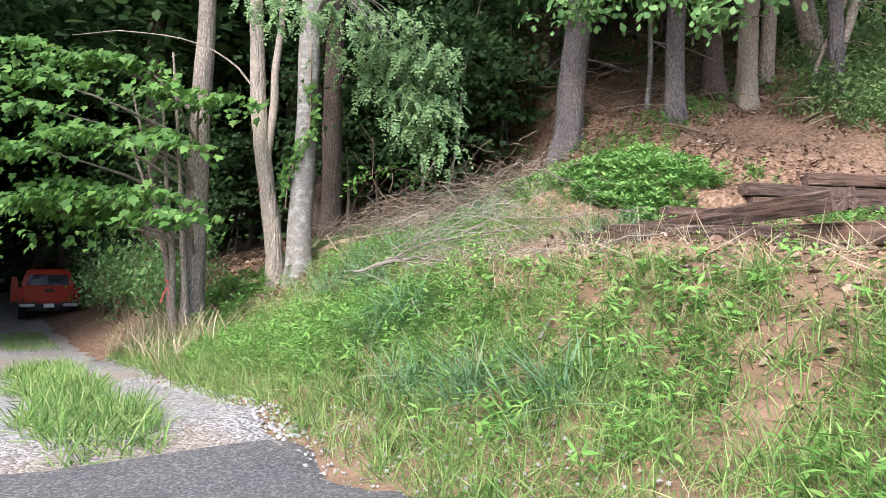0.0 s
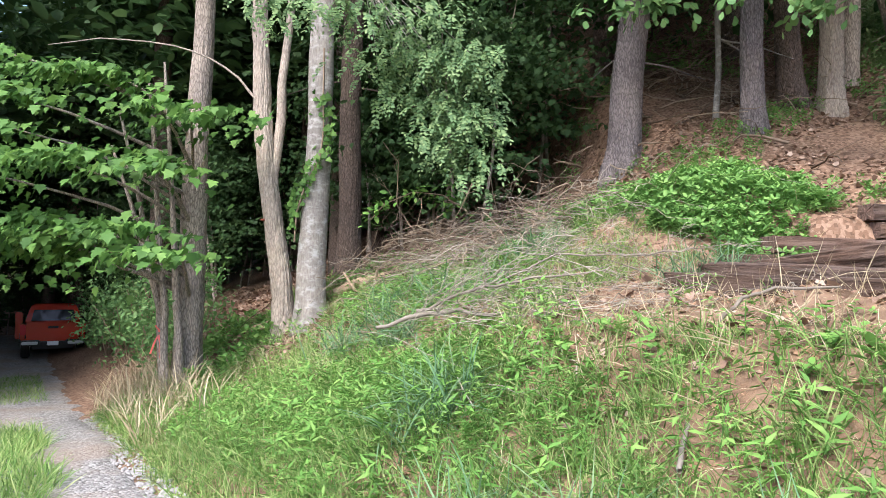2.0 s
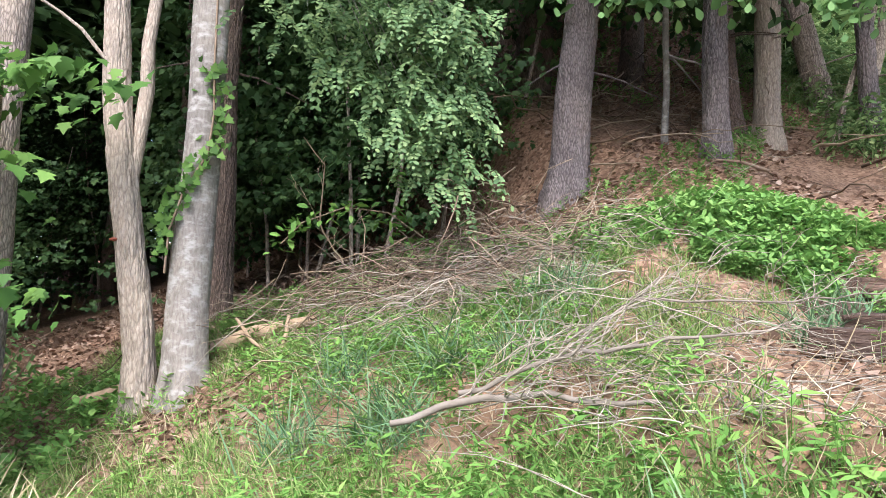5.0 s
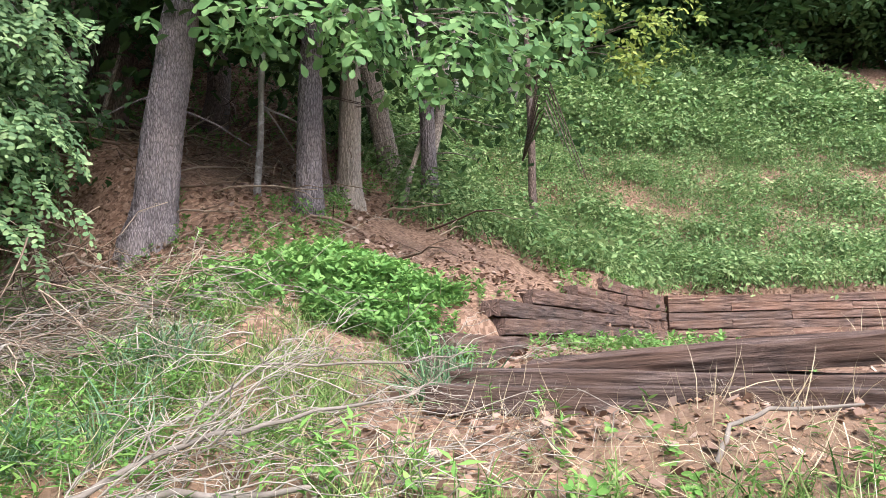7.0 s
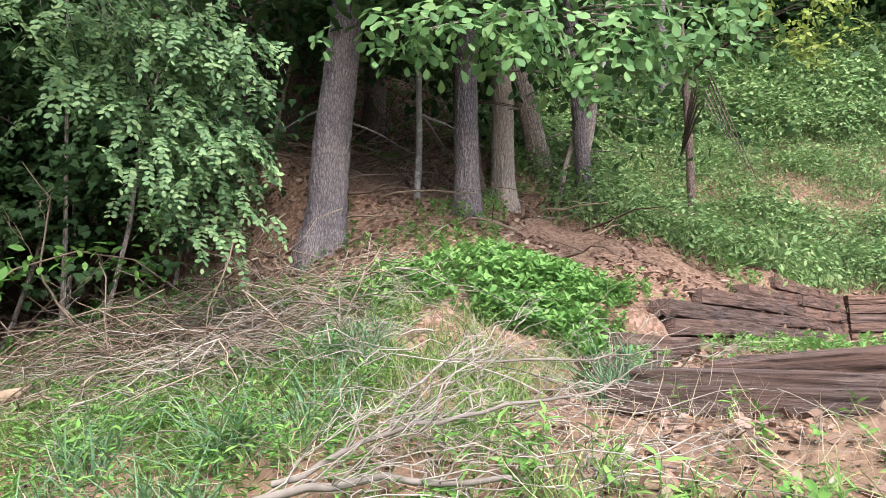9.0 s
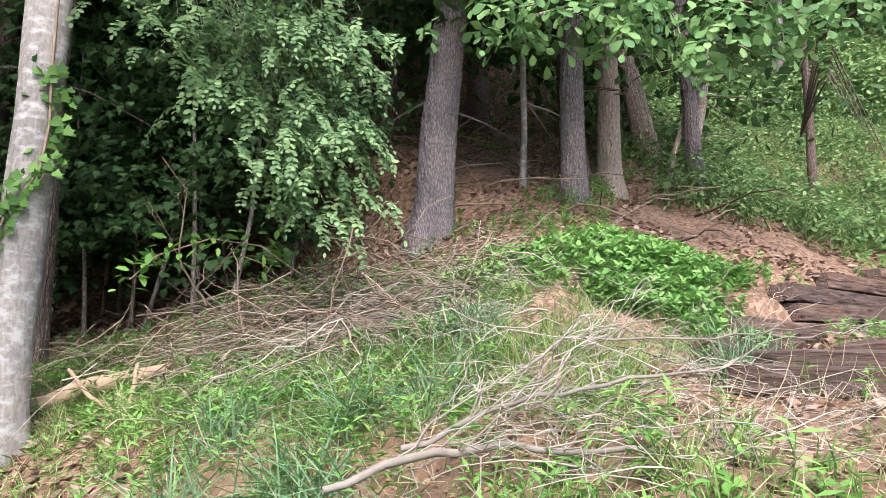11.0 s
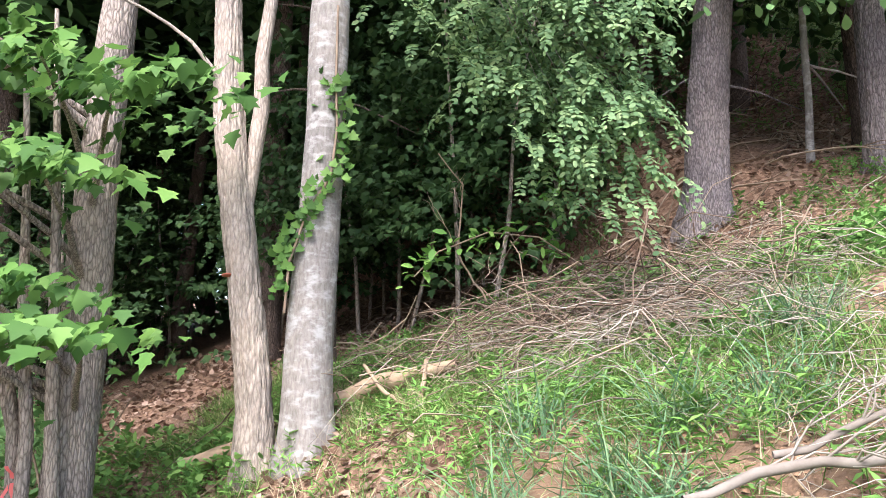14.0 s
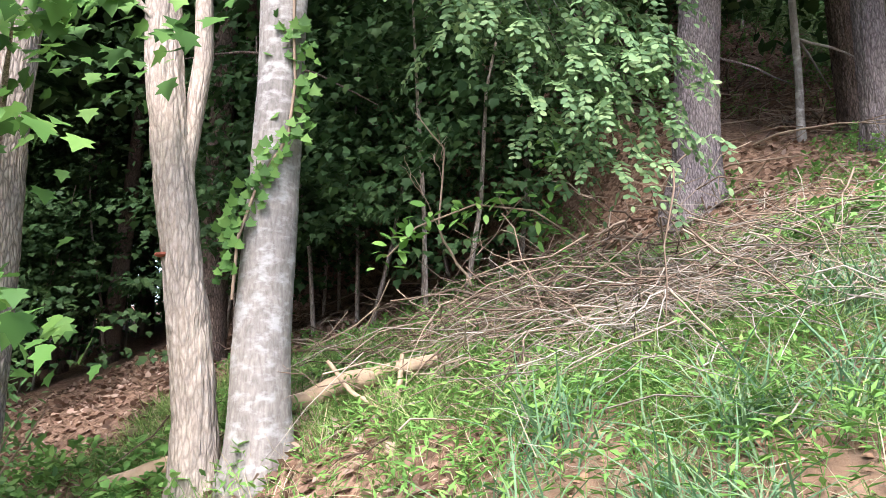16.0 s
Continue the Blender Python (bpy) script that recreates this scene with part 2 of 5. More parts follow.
def height(x, y):
    x, y = np.asarray(x, float), np.asarray(y, float)
    s, u = along(x, y)
    rise = np.interp(s, (-40, -12, -3.4, -0.02, 0.8, 1.45, 2.0, 2.4, 3.3, 4.9, 7.1, 8.0, 10, 14, 20, 40, 90),
                     (2.5, 0.3, 0.0, 0.0, 0.42, 0.72, 1.08, 1.36, 1.85, 2.42, 3.15, 3.5, 4.55, 6.6, 9.6, 18, 30))
    nat = lane(u) + rise * step(40, 14, u) + rise * 0.6 * step(14, 40, u)
    d = behind(x, y)
    t = WALL_DIR[0] * (x - WALL_A[0]) + WALL_DIR[1] * (y - WALL_A[1])
    pad = np.minimum(np.minimum(nat, 1.12 + 0.10 * (s - 2.9)), 1.48)
    slope = 0.45 + 0.40 * step(3.5, 6.5, t)
    hill = 1.60 + 0.17 * np.clip(t, 0, 5.2) + 0.46 * np.minimum(d, 3) + slope * np.clip(d - 3, 0, 12) + 0.3 * np.maximum(d - 15, 0)
    wf = step(3.0, 0.7, u) * step(1.5, 2.1, s)
    wb = step(-0.3, 1.2, t) * step(34, 20, d) * step(1.5, 2.1, s)
    front, back = nat + (pad - nat) * wf, nat + (hill - nat) * wb
    far_end = step(0.9, -0.5, t)
    k = step(0.10 - 0.6 * far_end, 0.15 + 2.0 * far_end, d)
    z = front * (1 - k) + back * k
    return z + wobble(x, y) * (0.25 + 0.75 * step(0.2, 1.2, s))


def H(x, y):
    return float(height(x, y))


# ---------------------------------------------------------------- mesh helpers
def mesh_object(name, verts, faces, material, parent=None, smooth=False):
    me = bpy.data.meshes.new(name)
    verts, faces = np.asarray(verts, np.float32), np.asarray(faces, np.int32)
    me.vertices.add(len(verts))
    me.vertices.foreach_set("co", verts.ravel())
    k = faces.shape[1]
    me.loops.add(faces.size)
    me.loops.foreach_set("vertex_index", faces.ravel())
    me.polygons.add(len(faces))
    me.polygons.foreach_set("loop_start", np.arange(0, faces.size, k, dtype=np.int32))
    if smooth:
        me.polygons.foreach_set("use_smooth", np.ones(len(faces), bool))
    me.update(calc_edges=True)
    me.validate()
    for m in material if isinstance(material, (list, tuple)) else (material,):
        me.materials.append(m)
    ob = new(name, me)
    ob.parent = parent
    return ob


def part(name, bm, material, parent, label=""):
    me = bpy.data.meshes.new(name)
    bm.to_mesh(me)
    bm.free()
    for m in material if isinstance(material, (list, tuple)) else (material,):
        me.materials.append(m)
    ob = new(name, me)
    ob.parent = parent
    return tagged(ob, label)


def empty(name, at=(0, 0, 0)):
    ob = new(name)
    ob.location = at
    ob.empty_display_size = 0.2
    return ob


def turns(yaw, pitch, roll):
    """Rotation matrices, many at once: roll about y, pitch about x, yaw about z."""
    cy, sy, cp, sp, cr, sr = np.cos(yaw), np.sin(yaw), np.cos(pitch), np.sin(pitch), np.cos(roll), np.sin(roll)
    o, i = np.zeros_like(cy), np.ones_like(cy)
    rz = np.stack([cy, -sy, o, sy, cy, o, o, o, i], -1).reshape(-1, 3, 3)
    rx = np.stack([i, o, o, o, cp, -sp, o, sp, cp], -1).reshape(-1, 3, 3)
    ry = np.stack([cr, o, sr, o, i, o, -sr, o, cr], -1).reshape(-1, 3, 3)
    return rz @ rx @ ry


def spread(shape, at, rot, size):
    """Copies of a small shape (vertices, faces) at many places, as vertices and faces of one mesh."""
    v, f = np.asarray(shape[0], float), np.asarray(shape[1], int)
    at, size = np.asarray(at, float), np.asarray(size, float)
    if size.ndim == 1:
        size = size[:, None]
    out = np.einsum("nij,nkj->nki", rot, v[None] * size[:, None, :]) + at[:, None]
    faces = f[None] + (np.arange(len(at)) * len(v))[:, None, None]
    return out.reshape(-1, 3), faces.reshape(-1, f.shape[1])


def joined(pieces):
    vs, fs, n = [], [], 0
    for v, f in pieces:
        vs.append(v)
        fs.append(f + n)
        n += len(v)
    return np.concatenate(vs), np.concatenate(fs)


def tube(points, radii, sides=10, rough=0.0, seed=0):
    """Vertices and quads of a tapering tube along points."""
    p = np.asarray(points, float)
    r = np.asarray(radii, float)
    d = np.gradient(p, axis=0)
    d /= np.linalg.norm(d, axis=1)[:, None] + 1e-9
    ref = np.array((0.31, 0.95, 0.05)) if abs(d[0][2]) > 0.6 else np.array((0.0, 0.0, 1.0))
    a = np.cross(d, ref)
    a /= np.linalg.norm(a, axis=1)[:, None] + 1e-9
    b = np.cross(d, a)
    ang = np.linspace(0, 2 * np.pi, sides, endpoint=False)
    g = np.random.default_rng(seed)
    rr = r[:, None] * (1 + rough * (g.random((len(p), sides)) - 0.5))
    v = p[:, None] + (np.cos(ang)[None, :, None] * a[:, None] + np.sin(ang)[None, :, None] * b[:, None]) * rr[..., None]
    i = np.arange(len(p) - 1)[:, None] * sides
    j = np.arange(sides)[None]
    k = (j + 1) % sides
    f = np.stack([i + j, i + k, i + sides + k, i + sides + j], -1).reshape(-1, 4)
    return v.reshape(-1, 3), f


def bend(a, b, sag=0.0, n=6, jitter=0.0, g=rng):
    a, b = np.asarray(a, float), np.asarray(b, float)
    t = np.linspace(0, 1, n)[:, None]
    p = a * (1 - t) + b * t
    p[:, 2] += sag * (4 * t * (1 - t))[:, 0]
    if jitter:
        off = (g.random((n, 3)) - 0.5) * jitter
        off[0] = off[-1] = 0
        p += off
    return p


# leaf shapes: y is the leaf's length, x its width, z its face
OVAL = ([(0, 0, 0), (0.26, 0.35, 0.05), (0.2, 0.75, 0.03), (0, 1, -0.06), (-0.2, 0.75, 0.03), (-0.26, 0.35, 0.05)],
        [(0, 1, 2, 3), (0, 3, 4, 5)])
BROAD = ([(0, 0, 0), (0.2, 0.3, 0.05), (0.36, 0.66, 0.05), (0.22, 0.93, -0.01), (0, 1.06, -0.08), (-0.22, 0.93, -0.01), (-0.36, 0.66, 0.05), (-0.2, 0.3, 0.05)],
         [(0, 1, 2, 3), (0, 3, 4, 5), (0, 5, 6, 7)])
LEAFLET = ([(0, 0, 0), (0.24, 0.22, 0.03), (0.27, 0.7, 0.02), (0, 1, -0.03), (-0.27, 0.7, 0.02), (-0.24, 0.22, 0.03)], [(0, 1, 2, 3), (0, 3, 4, 5)])
LANCE = ([(0, 0, 0), (0.11, 0.4, 0.03), (0, 1, -0.12), (-0.11, 0.4, 0.03)], [(0, 1, 2, 3)])
LOBES = [(0, 0), (0.16, -0.02), (0.50, 0.10), (0.36, 0.28), (0.56, 0.52), (0.27, 0.55), (0, 1.0)]
STAR_V = [(x, y, 0.10 * abs(x) - 0.12 * y * y) for x, y in LOBES] + [(-x, y, 0.10 * abs(x) - 0.12 * y * y) for x, y in LOBES[1:6]] + [(0, 0.35, 0.0)]
STAR = (STAR_V, [(12, 0, 1, 2), (12, 2, 3, 4), (12, 4, 5, 6), (12, 6, 11, 10), (12, 10, 9, 8), (12, 8, 7, 0)])


def blade_shape(curl=0.55, w=0.022):
    v = []
    for i, t in enumerate((0, 0.4, 0.75, 1.0)):
        half = w * (1, 0.95, 0.65, 0.04)[i]
        y, z = curl * t * t, t * (1 - 0.35 * curl * t)
        v += [(-half, y, z), (half, y, z)]
    return v, [(0, 1, 3, 2), (2, 3, 5, 4), (4, 5, 7, 6)]


def plant_shape(levels, leaf_len, shape, droop=0.3, seed=1):
    """A stem with leaves round it, as quads."""
    g = np.random.default_rng(seed)
    pieces = []
    n = len(levels)
    yaw = np.arange(n) * 2.4 + g.random(n) * 0.8
    at = np.stack([0.03 * np.sin(yaw), 0.03 * np.cos(yaw), np.array(levels)], -1)
    rot = turns(yaw, g.random(n) * 0.7 - droop, g.random(n) * 0.6 - 0.3)
    pieces.append(spread(shape, at, rot, leaf_len * (0.7 + 0.6 * g.random(n))))
    pieces.append(tube([(0, 0, 0), (0.01, 0.02, max(levels))], (0.012, 0.006), 3))
    return joined(pieces)


def leaf_cloud(centres, spreads, count, shape, size, tilt=0.5, g=rng, droop=0.0):
    """count leaves round each centre, flattened by spreads, faces mostly up."""
    c = np.repeat(np.asarray(centres, float), count, 0)
    n = len(c)
    off = g.normal(size=(n, 3)) * np.asarray(spreads)
    off[:, 2] -= droop * (off[:, 0] ** 2 + off[:, 1] ** 2)
    rot = turns(g.random(n) * 6.283, g.normal(size=n) * tilt - 0.25, g.normal(size=n) * tilt)
    return spread(shape, c + off, rot, size * (0.65 + 0.6 * g.random(n)))


def axes(y, z):
    """Rotation matrices from leaf directions and rough face normals."""
    y = y / (np.linalg.norm(y, axis=1)[:, None] + 1e-9)
    x = np.cross(y, z)
    x /= np.linalg.norm(x, axis=1)[:, None] + 1e-9
    return np.stack([x, y, np.cross(x, y)], -1)


def pinnate(at, out, length, droop, pairs, lsize, shape, g, sway=0.22):
    """Feathery leaves in one plane each: a midrib that arches over, paired leaflets and one at the tip."""
    n = len(at)
    o = np.concatenate([out, np.zeros((n, 1))], 1)
    w = np.stack([-out[:, 1], out[:, 0], np.zeros(n)], -1)
    down = np.array((0.0, 0.0, -1.0))
    pieces = []
    for i in range(pairs * 2 + 1):
        k = (i // 2 + 0.9) / (pairs + 0.4)
        side = (1, -1)[i % 2] if i < pairs * 2 else 0
        t = o + down * (2 * droop * k)[:, None]
        t /= np.linalg.norm(t, axis=1)[:, None]
        p = at + o * (length * k)[:, None] + down * (droop * k * k * length)[:, None]
        d = (w * side * 0.95 + t * (0.4 if side else 1.0) + down * 0.2) + g.normal(size=(n, 3)) * sway
        face = np.cross(t, w) + g.normal(size=(n, 3)) * sway * 1.3
        pieces.append(spread(shape, p, axes(d, face), lsize * (0.75 + 0.5 * g.random(n)) * (1.0 - 0.25 * abs(k - 0.55))))
    return joined(pieces)


def facing(n, direction, g, wide=1.0):
    """Horizontal directions scattered about one bearing."""
    a = math.atan2(direction[1], direction[0]) + g.normal(size=n) * wide
    return np.stack([np.cos(a), np.sin(a)], -1)


def hung_leaves(centres, spreads, count, shape, size, direction, g, wide=0.8, pitch=0.85, droop=0.0):
    """Leaves that hang outwards and down, faces turned to the open side."""
    c = np.repeat(np.asarray(centres, float), count, 0)
    n = len(c)
    off = g.normal(size=(n, 3)) * np.asarray(spreads)
    off[:, 2] -= droop * (off[:, 0] ** 2 + off[:, 1] ** 2)
    yaw = math.atan2(-direction[0], direction[1]) + g.normal(size=n) * wide
    rot = turns(yaw, -pitch + g.normal(size=n) * 0.35, g.normal(size=n) * 0.35)
    return spread(shape, c + off, rot, size * (0.6 + 0.65 * g.random(n)))


def dome_shape(count, radius, leaf_len, shape, seed):
    """A low mound of leaves on a few arching canes."""
    g = np.random.default_rng(seed)
    a, r = g.random(count) * 6.283, radius * np.sqrt(g.random(count))
    at = np.stack([r * np.cos(a), r * np.sin(a), (1 - 0.6 * (r / radius) ** 2) * (0.35 + 0.65 * g.random(count))], -1)
    pieces = [spread(shape, at, turns(a - 1.57 + g.normal(size=count) * 0.6, -0.45 + g.normal(size=count) * 0.4, g.normal(size=count) * 0.35), leaf_len * (0.65 + 0.7 * g.random(count)))]
    for i in range(3):
        q = g.random() * 6.283
        pieces.append(tube([(0, 0, 0), (0.3 * radius * math.cos(q), 0.3 * radius * math.sin(q), 0.6), (radius * math.cos(q), radius * math.sin(q), 0.55)], (0.012, 0.01, 0.006), 3))
    return joined(pieces)


# ---------------------------------------------------------------- ground, lane, road
def build_ground():
    near = np.concatenate([np.linspace(-400, -32, 14), np.arange(-30, -8, 0.8), np.arange(-8, 16, 0.13), np.arange(16, 30, 0.7), np.linspace(32, 400, 14)])
    deep = np.concatenate([np.linspace(-400, -22, 12), np.arange(-20, 3, 0.9), np.arange(3, 17, 0.13), np.arange(17, 42, 0.7), np.linspace(45, 400, 14)])
    x, y = np.meshgrid(near, deep, indexing="ij")
    s, _ = along(x, y)
    z = height(x, y) - 0.15 * step(-0.35, -0.8, s) * step(-3.0, -2.6, s)
    nx, ny = x.shape
    v = np.stack([x, y, z], -1).reshape(-1, 3)
    i, j = np.meshgrid(np.arange(nx - 1), np.arange(ny - 1), indexing="ij")
    a = i * ny + j
    f = np.stack([a, a + ny, a + ny + 1, a + 1], -1).reshape(-1, 4)
    tagged(mesh_object("ground", v, f, M_GROUND, None, True), "sloping clay and leaf-litter ground of a wooded bank", "ground", kind="structure")


def strip(name, u0, u1, s_lo, s_hi, lift, material, label, category, du=0.3, ns=14):
    us = np.arange(u0, u1, du)
    rows = []
    for u in us:
        lo, hi = s_lo(u), s_hi(u)
        for q in np.linspace(0, 1, ns):
            s = lo + (hi - lo) * q
            x, y = place(s, u)
            edge = min(q, 1 - q)
            rows.append((x, y, H(x, y) + (lift if edge > 0.01 else -0.04)))
    n = len(us)
    i, j = np.meshgrid(np.arange(n - 1), np.arange(ns - 1), indexing="ij")
    a = i * ns + j
    f = np.stack([a, a + 1, a + ns + 1, a + ns], -1).reshape(-1, 4)
    return tagged(mesh_object(name, rows, f, material, None, True), label, category, kind="structure")


build_ground()
strip("road", -14, -0.74, lambda u: -9.0 - 0.1 * math.sin(u), lambda u: 0.07 + 0.08 * math.sin(1.7 * u) + 0.06 * math.sin(5 * u) + 0.12 * max(0, -u - 2), 0.06, M_ASPHALT,
      "worn grey asphalt end of a road", "road", 0.25, 30)
strip("driveway", -0.9, 34, lambda u: -3.1 + 0.1 * math.sin(0.9 * u), lambda u: 0.0 + 0.07 * math.sin(1.3 * u) + 0.04 * math.sin(4.1 * u), 0.045, M_GRAVEL,
      "pale gravel lane turning to bare brown dirt", "driveway", 0.25, 24)


# ---------------------------------------------------------------- trees
def furrowed(rows, sides, rings, freq, depth, stretch, seed):
    """A trunk whose bark stands in ridges; rows of x, y, z, radius from the foot up."""
    n = rings
    ang = np.linspace(0, 2 * np.pi, sides, endpoint=False)
    q = np.linspace(0, 1, n) ** 1.3
    t = np.linspace(0, 1, len(rows))
    fine = np.stack([np.interp(q, t, rows[:, i]) for i in range(4)], -1)
    up = fine[:, 2] - rows[0, 2]
    fine[:, 3] *= 1 + 0.24 * np.exp(-np.maximum(up - 0.45, 0) * 4.5)
    fine[:, 0] += 0.014 * np.sin(up * 1.9 + seed)
    fine[:, 1] += 0.014 * np.cos(up * 1.5 + seed)
    v = []
    for x, y, z, r in fine:
        for a in ang:
            c, d = math.cos(a), math.sin(a)
            p = Vector((r * c * freq + seed, r * d * freq, z * freq * stretch))
            w = Vector((r * c * 3 + seed, r * d * 3, z * 1.1))
            ridge = min(1.0, 3.2 * abs(noise.noise(p))) + 0.35 * noise.noise(p * 2.6)
            root = 0.10 * math.exp(-max(z - rows[0, 2] - 0.45, 0) * 4) * math.sin(5 * a + seed)
            k = r * (1 + root + 0.10 * noise.noise(w)) + depth * (ridge - 0.7)
            v.append((x + k * c, y + k * d, z))
    i = np.arange(n - 1)[:, None] * sides
    j = np.arange(sides)[None]
    k = (j + 1) % sides
    return v, np.stack([i + j, i + k, i + sides + k, i + sides + j], -1).reshape(-1, 4)


def tree(name, label, trunk, bark_mat, limbs=(), crown=None, group="", sides=16, rough=0.06, relief=None):
    """trunk: rows of x, y, z, radius; limbs: lists of such rows; crown: (vertices, faces, material)."""
    root = tagged(empty(name), label, "tree", group)
    p = np.asarray(trunk, float)
    t = np.linspace(0, 1, len(p))
    q = np.linspace(0, 1, 30)
    fine = np.stack([np.interp(q, t, p[:, i]) for i in range(4)], -1)
    fine[:, :2] += 0.015 * np.stack([np.sin(q * 17 + p[0, 0]), np.cos(q * 13 + p[0, 1])], -1)
    flare = 1 + 0.16 * np.exp(-np.maximum(fine[:, 2] - p[0, 2] - 0.15, 0) * 5)
    v, f = furrowed(p, *relief, abs(p[0, 0]) * 7) if relief else tube(fine[:, :3], fine[:, 3] * flare, sides, rough, int(abs(p[0, 0]) * 100))
    mesh_object("trunk", v, f, bark_mat, root, True)
    for i, rows in enumerate(limbs):
        r = np.asarray(rows, float)
        tt, qq = np.linspace(0, 1, len(r)), np.linspace(0, 1, max(6, 2 * len(r)))
        fr = np.stack([np.interp(qq, tt, r[:, k]) for k in range(4)], -1)
        fr[1:, :3] += (rng.random((len(fr) - 1, 3)) - 0.5) * np.minimum(0.06, fr[1:, 3:4] * 1.2)
        v, f = tube(fr[:, :3], fr[:, 3], 7, 0.15, i)
        mesh_object("limb", v, f, bark_mat, root, True)
    if crown:
        mesh_object("crown", crown[0], crown[1], crown[2], root)
    return root


MAPLE = [(-7.7, 10.59, 4.11), (-7.07, 11, 4), (-6.5, 11.29, 3.93), (-7.39, 10.13, 3.49), (-7.23, 10.16, 3.06), (-6.32, 10.5, 2.79), (-7.15, 9.76, 2.44),
         (-6.67, 10.24, 2.67), (-5.7, 10.91, 3.48), (-5.24, 11.09, 3.26), (-5.51, 10.64, 2.64), (-5.78, 10.18, 1.87),
         (-6.92, 10.6, 2.0), (-7.48, 10.61, 1.75), (-6.8, 10.99, 1.6), (-5.12, 10.6, 1.57), (-8.1, 11.02, 1.72), (-6.97, 10.19, 1.82)]
LOCUST = [(-2.34, 11.24, 3.44), (-2.04, 11.15, 3.19), (-1.73, 11.1, 3.41), (-1.93, 11.29, 2.87), (-1.66, 11.09, 2.64), (-2.55, 11.44, 3.61), (-2.2, 11.28, 3.84),
          (-1.91, 11.04, 3.93), (-1.54, 10.93, 3.75), (-2.83, 11.2, 3.97), (-1.75, 11.05, 2.98), (-2.41, 11.46, 4.11), (-1.58, 11.01, 3.15)]
LOCUST_HIGH = [(-3.47, 10.37, 4.3), (-3.02, 10.44, 4.32), (-2.59, 10.61, 4.21), (-3.85, 10.31, 4.4), (-2.15, 10.79, 3.86), (-1.7, 10.96, 3.74), (-2, 10.81, 4.25)]
HICKORY = [(0.13, 12.24, 4.95), (0.35, 12.08, 4.83), (0.69, 12.03, 4.95), (1.1, 11.95, 4.98), (1.42, 11.91, 5.14), (1.8, 11.62, 4.95), (2.01, 11.51, 4.7), (2.13, 11.47, 4.45),
           (2.44, 11.34, 5.02), (2.74, 11.13, 4.83), (3.11, 11.05, 5.03), (2.8, 11.26, 5.3), (1.59, 11.63, 5.15), (3.47, 11.05, 4.9), (3.93, 11.07, 5.49)]
YELLOW = [(5.64, 11.39, 6.03), (5.97, 11.18, 5.7), (6.66, 11.11, 6.48), (5.86, 11.31, 5.5), (5.01, 11.39, 6.01), (6.48, 11.29, 6.32)]


# Loose leaf mass, mostly above the view, added to shade what stands below.
def shade_crown(x, y, z, wide, tall, count, shape, size, g):
    c = np.stack([x + g.normal(size=40) * wide * 0.5, y + g.normal(size=40) * wide * 0.5, z + g.random(40) * tall], -1)
    return leaf_cloud(c, (0.55, 0.55, 0.3), max(1, count // 40), shape, size, 0.5, g)


def sprays(tips, start, r0):
    """Limbs that reach from a trunk to each spray of leaves."""
    out = []
    for x, y, z in tips:
        a = np.array(start(z), float)
        b = np.array((x, y, z))
        m = a * 0.45 + b * 0.55 + np.array((0, 0, 0.12))
        out.append([(*a, r0), (*m, r0 * 0.55), (*b, r0 * 0.22)])
    return out


def maple_tree():
    g = np.random.default_rng(21)
    c = np.array(MAPLE)
    more = c + g.normal(size=c.shape) * (0.32, 0.32, 0.06)
    leaves = joined([hung_leaves(np.concatenate([c, more]), (0.32, 0.26, 0.045), 70, STAR, 0.135, (-0.3, -0.95), g, 0.75, 0.75, 0.3),
                     hung_leaves(c - (0.7, -0.9, 0.2), (0.45, 0.45, 0.25), 18, STAR, 0.13, (-0.3, -0.95), g, 0.8, 0.8, 0.2),
                     shade_crown(-6.3, 11.8, 5.8, 2.4, 4.0, 1300, STAR, 0.17, g)])
    base = (-5.88, 12.15, H(-5.88, 12.15) - 0.45)
    limbs = sprays(MAPLE, lambda z: (-5.86, 12.2, max(0.6, z - 0.7)), 0.035)
    for dx, dy, top in ((-0.26, -0.12, (-6.9, 12.0, 3.6)), (-0.16, -0.2, (-6.25, 11.7, 3.9)), (-0.34, 0.02, (-7.4, 12.5, 3.2)), (0.02, -0.24, (-6.05, 11.75, 4.2))):
        limbs.append([(base[0] + dx, base[1] + dy, base[2] + 0.35, 0.062), (base[0] + dx * 1.5, base[1] + dy * 1.3, 1.1, 0.05), (*top, 0.018)])
    tree("maple_tree", "maple with brown bark and bright layered leaves", [(*base, 0.215), (-5.86, 12.2, 1.6, 0.18), (-5.82, 12.3, 3.4, 0.16), (-5.75, 12.4, 9.5, 0.09)],
         M_BARK_MAPLE, limbs, (*leaves, M_MAPLE), relief=(88, 130, 26, 0.011, 0.16))


